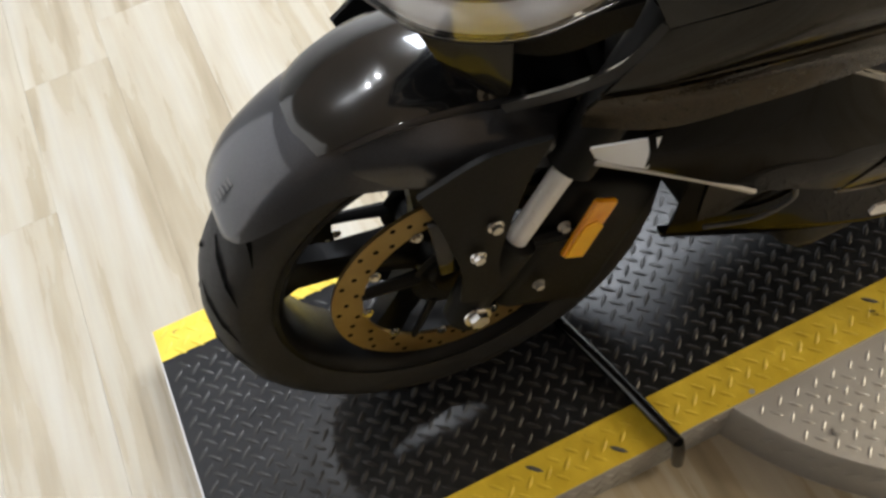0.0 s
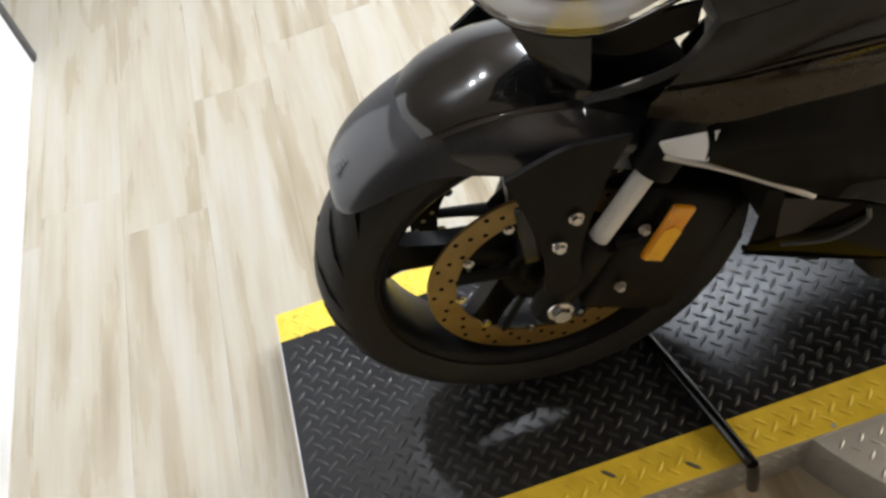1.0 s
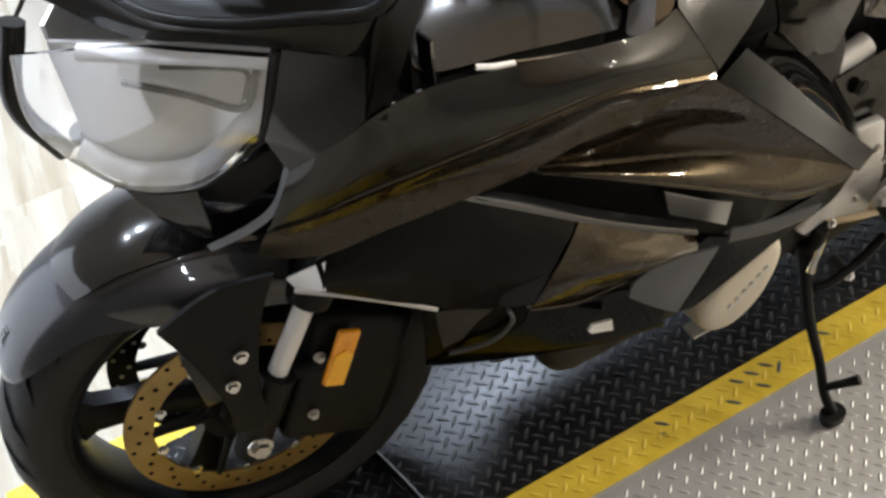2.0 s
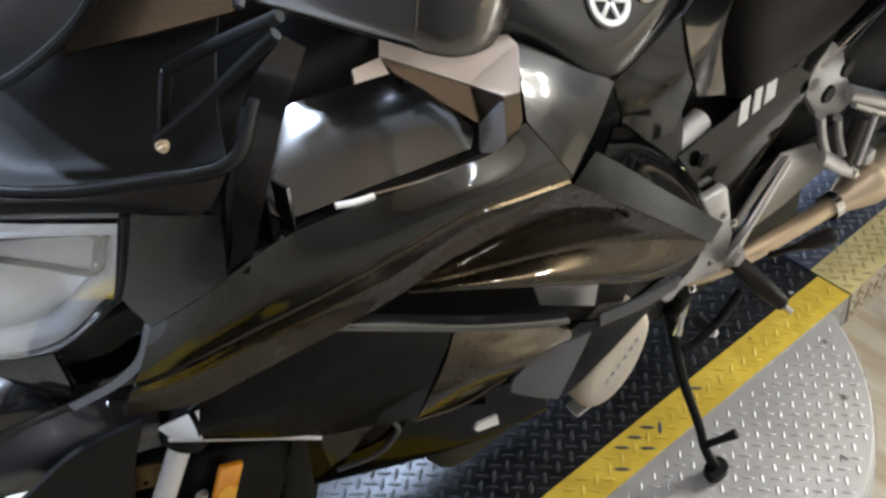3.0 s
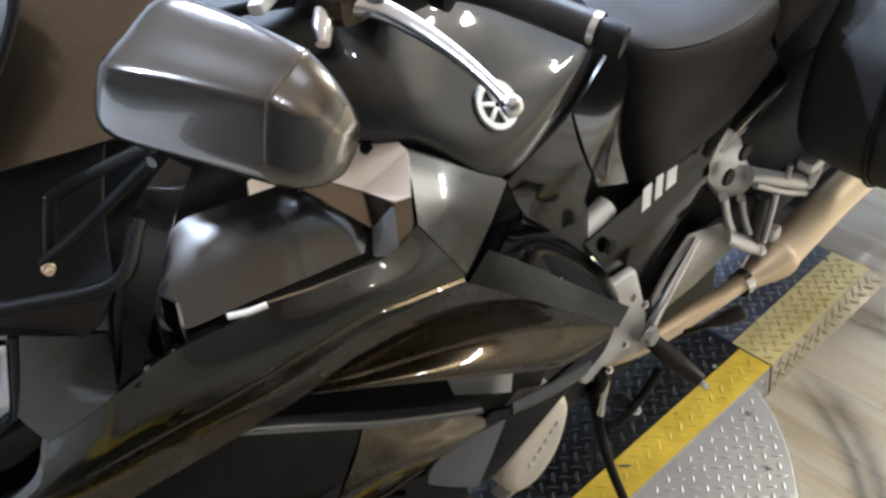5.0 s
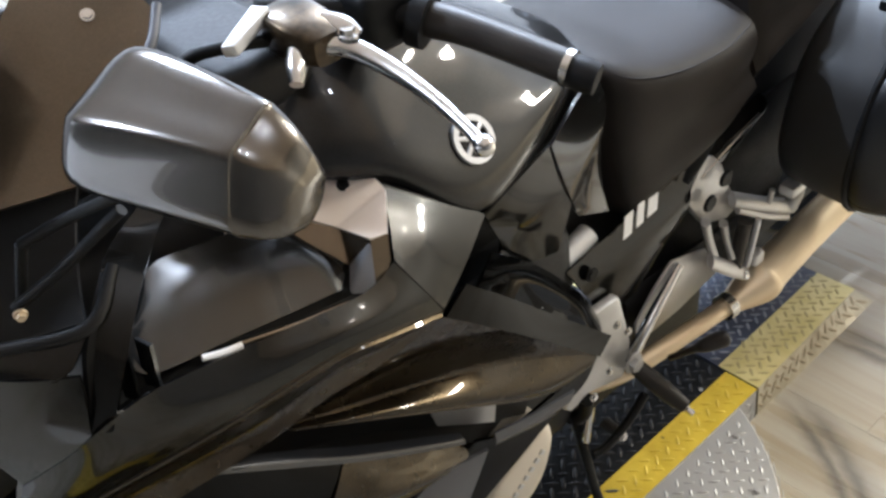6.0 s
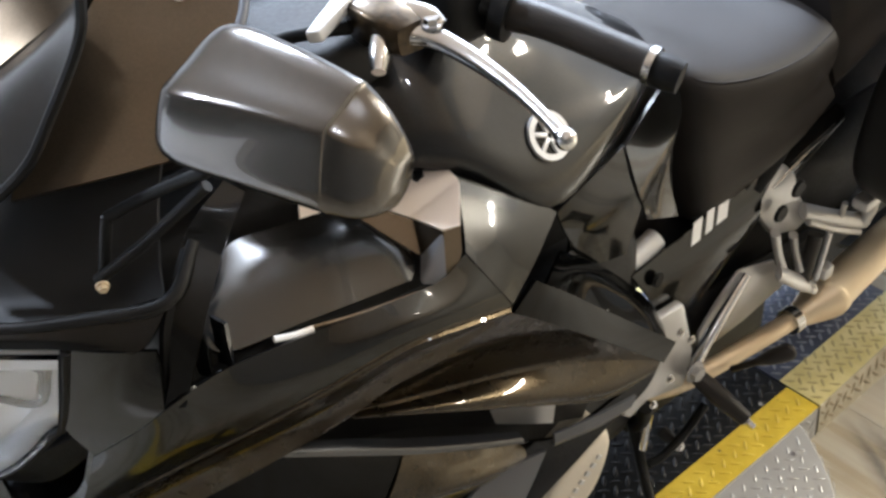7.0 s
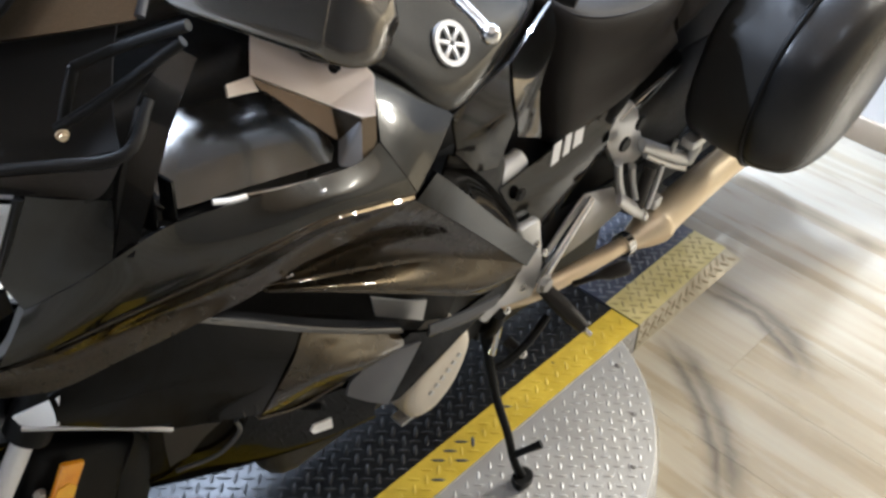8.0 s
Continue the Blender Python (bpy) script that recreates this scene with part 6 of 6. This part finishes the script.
for s in (1, -1):
    m = lambda rows: [[(x, y * s, z) for x, y, z in r] for r in rows]
    pane = part("windscreen_wing", shell(m([[(0.118, -0.128, 0.978), (0.105, -0.09, 0.982), (0.10, -0.05, 0.985)], [(0.170, -0.172, 1.020), (0.160, -0.11, 1.022), (0.152, -0.05, 1.015)], [(0.202, -0.171, 1.050), (0.196, -0.11, 1.048), (0.19, -0.05, 1.032)], [(0.238, -0.161, 1.083), (0.240, -0.115, 1.076), (0.24, -0.068, 1.058)], [(0.252, -0.150, 1.104), (0.257, -0.13, 1.098), (0.262, -0.11, 1.090)]]), 0.004, 5, 5), M_SCREEN, motorcycle, "smoked windscreen wing with a dark rim")
    part("screen_rim", tube_bm(m([[(0.09, -0.10, 0.976), (0.120, -0.130, 0.980), (0.170, -0.174, 1.020), (0.203, -0.173, 1.050), (0.239, -0.162, 1.084), (0.253, -0.150, 1.106)]])[0], 0.004, 8), M_PLASTIC, pane)


part("windscreen", shell([[(0.100, -0.050, 0.985), (0.092, 0.0, 0.988), (0.100, 0.050, 0.985)],
                          [(0.152, -0.052, 1.016), (0.146, 0.0, 1.022), (0.152, 0.052, 1.016)],
                          [(0.190, -0.052, 1.034), (0.188, 0.0, 1.046), (0.190, 0.052, 1.034)],
                          [(0.242, -0.070, 1.060), (0.240, 0.0, 1.082), (0.242, 0.070, 1.060)],
                          [(0.268, -0.108, 1.090), (0.272, 0.0, 1.118), (0.268, 0.108, 1.090)]], 0.004, 6, 5), M_DASH, motorcycle, "opaque windscreen with a tan reflection in its colour")
for s in (1, -1):
    m = lambda rows: [[(x, y * s, z) for x, y, z in r] for r in rows]
    inner = part("inner_cowl_panel", shell(m([[(0.160, -0.150, 0.992), (0.222, -0.172, 0.990), (0.266, -0.186, 0.989)],
                                              [(0.205, -0.118, 1.027), (0.261, -0.141, 1.024), (0.302, -0.158, 1.018)],
                                              [(0.268, -0.082, 1.064), (0.326, -0.121, 1.050), (0.346, -0.146, 1.036)],
                                              [(0.320, -0.050, 1.092), (0.362, -0.088, 1.078), (0.372, -0.122, 1.054)]]), 0.004, 5, 5), M_DASH, motorcycle, "glossy inner cowl panel with a brown reflection in its colour")
    part("panel_edge", tube_bm(m([[(0.268, -0.187, 0.991), (0.305, -0.159, 1.020), (0.349, -0.147, 1.038), (0.376, -0.122, 1.056)]])[0], 0.004, 10), M_SATIN, inner, "pale grey panel edge")
    part("panel_screw", bolt_bm(m([[(0.330, -0.105, 1.061)]])[0][0], (-0.15, -0.6 * s, 0.8), 0.004, 0.002), M_CHROME, inner, "small bright screw")


def mirror_mesh(s):
    """A mirror shell: flat top with a sharp front crease, bulging front and underside, rounded ends."""
    along, ahead, root = Vector((0.36, -0.933, 0.0)), Vector((-0.933, -0.36, 0.0)), Vector((0.246, -0.293, 1.096))
    rings = []
    for d, cn, cz, tb, b, dp in ((-0.030, -0.026, -0.020, 0.012, 0.008, 0.018), (-0.020, -0.010, -0.008, 0.036, 0.013, 0.036), (0.0, 0.0, 0.0, 0.054, 0.016, 0.047), (0.05, 0.001, 0.003, 0.046, 0.016, 0.053),
                                 (0.099, 0.0, 0.002, 0.034, 0.014, 0.056), (0.106, -0.002, -0.001, 0.032, 0.014, 0.055), (0.117, -0.007, -0.011, 0.026, 0.013, 0.046), (0.125, -0.013, -0.022, 0.018, 0.009, 0.032), (0.128, -0.019, -0.030, 0.009, 0.005, 0.014)):
        flat = ((-tb, 0.26 * tb), (-tb * 0.5, 0.14 * tb), (-0.003, 0.002), (0.002, -0.002), (b * 0.6, -0.28 * dp), (b, -0.58 * dp), (b * 0.75, -0.80 * dp), (-0.2 * tb, -0.97 * dp), (-tb * 0.7, -dp), (-tb - 0.006, -0.8 * dp), (-tb - 0.012, -0.4 * dp), (-tb - 0.008, 0.1 * tb))
        rings.append([root + along * d + ahead * (cn + u) + Vector((0, 0, cz + v)) for u, v in flat])
    bm = skin(rings, 4, 5, ring=True, caps=True)
    for v in bm.verts:
        v.co.y *= s
    return bm


for s in (1, -1):
    P = lambda q: [(x, y * s, z) for x, y, z in q]
    mirror = new("mirror")
    mirror.parent = motorcycle
    mirror["label"] = "large glossy graphite rear-view mirror"
    case = part("mirror_shell", mirror_mesh(s), M_MIRROR, mirror, "glossy graphite faceted mirror shell")
    for pts in ([(0.183, -0.198, 0.936), (0.215, -0.225, 0.965), (0.258, -0.262, 1.010)], [(0.205, -0.200, 0.980), (0.232, -0.222, 0.996), (0.262, -0.265, 1.022)], [(0.205, -0.200, 0.980), (0.195, -0.198, 0.955), (0.188, -0.198, 0.936)]):
        part("mirror_stay", tube_bm(P(pts), 0.0042, 10), M_PLASTIC, mirror, "slim black mirror stay")
    part("stay_bolt", bolt_bm(P([(0.183, -0.206, 0.936)])[0], (-0.3, -s, -0.2), 0.0036, 0.003), M_PIPE, mirror)

# ---------------------------------------------------------------- bar across the platform
latch_bar = tagged(new("latch_bar"), "black steel bar laid across the platform, hooked over its edge", "bar")
part("bar", tube_bm([(0.12, 0.05, 0.012), (0.15, -0.08, 0.012), (0.176, -0.215, 0.012), (0.180, -0.236, 0.010)], 0.009, 12), M_BLACK, latch_bar)
part("hook", tube_bm([(0.180, -0.236, 0.012), (0.181, -0.240, -0.01), (0.181, -0.241, -0.05)], 0.009, 12), M_BLACK, latch_bar)


# ---------------------------------------------------------------- floor planks, last
PLANK_W, PLANK_L = 0.178, 1.22
plank_mesh = None
rng = random.Random(4)
EDGE = X0 + PLANK_W * (int((X1 - X0) / PLANK_W) + 2)
cols = int((X1 - X0) / PLANK_W) + 2
for b in ((X0, EDGE, Y0, -1.5), (EDGE, X2, Y0, Y1)):
    part("far_planking", box_bm(*b, FLOOR_Z - 0.006, FLOOR_Z - 0.004), M_PLANK, floor)
for i in range(cols):
    y = -1.5 - rng.random() * PLANK_L
    while y < Y1:
        x = X0 + i * PLANK_W
        if plank_mesh is None:
            pl = part("plank", box_bm(0.0001, PLANK_W - 0.0001, 0.0001, PLANK_L - 0.0001, -0.006, 0.0, 0.0002, 1), M_PLANK, floor)
            plank_mesh = pl.data
        else:
            pl = new("plank", plank_mesh)
            pl.parent = floor
        pl.location = (x, y, FLOOR_Z)
        y += PLANK_L
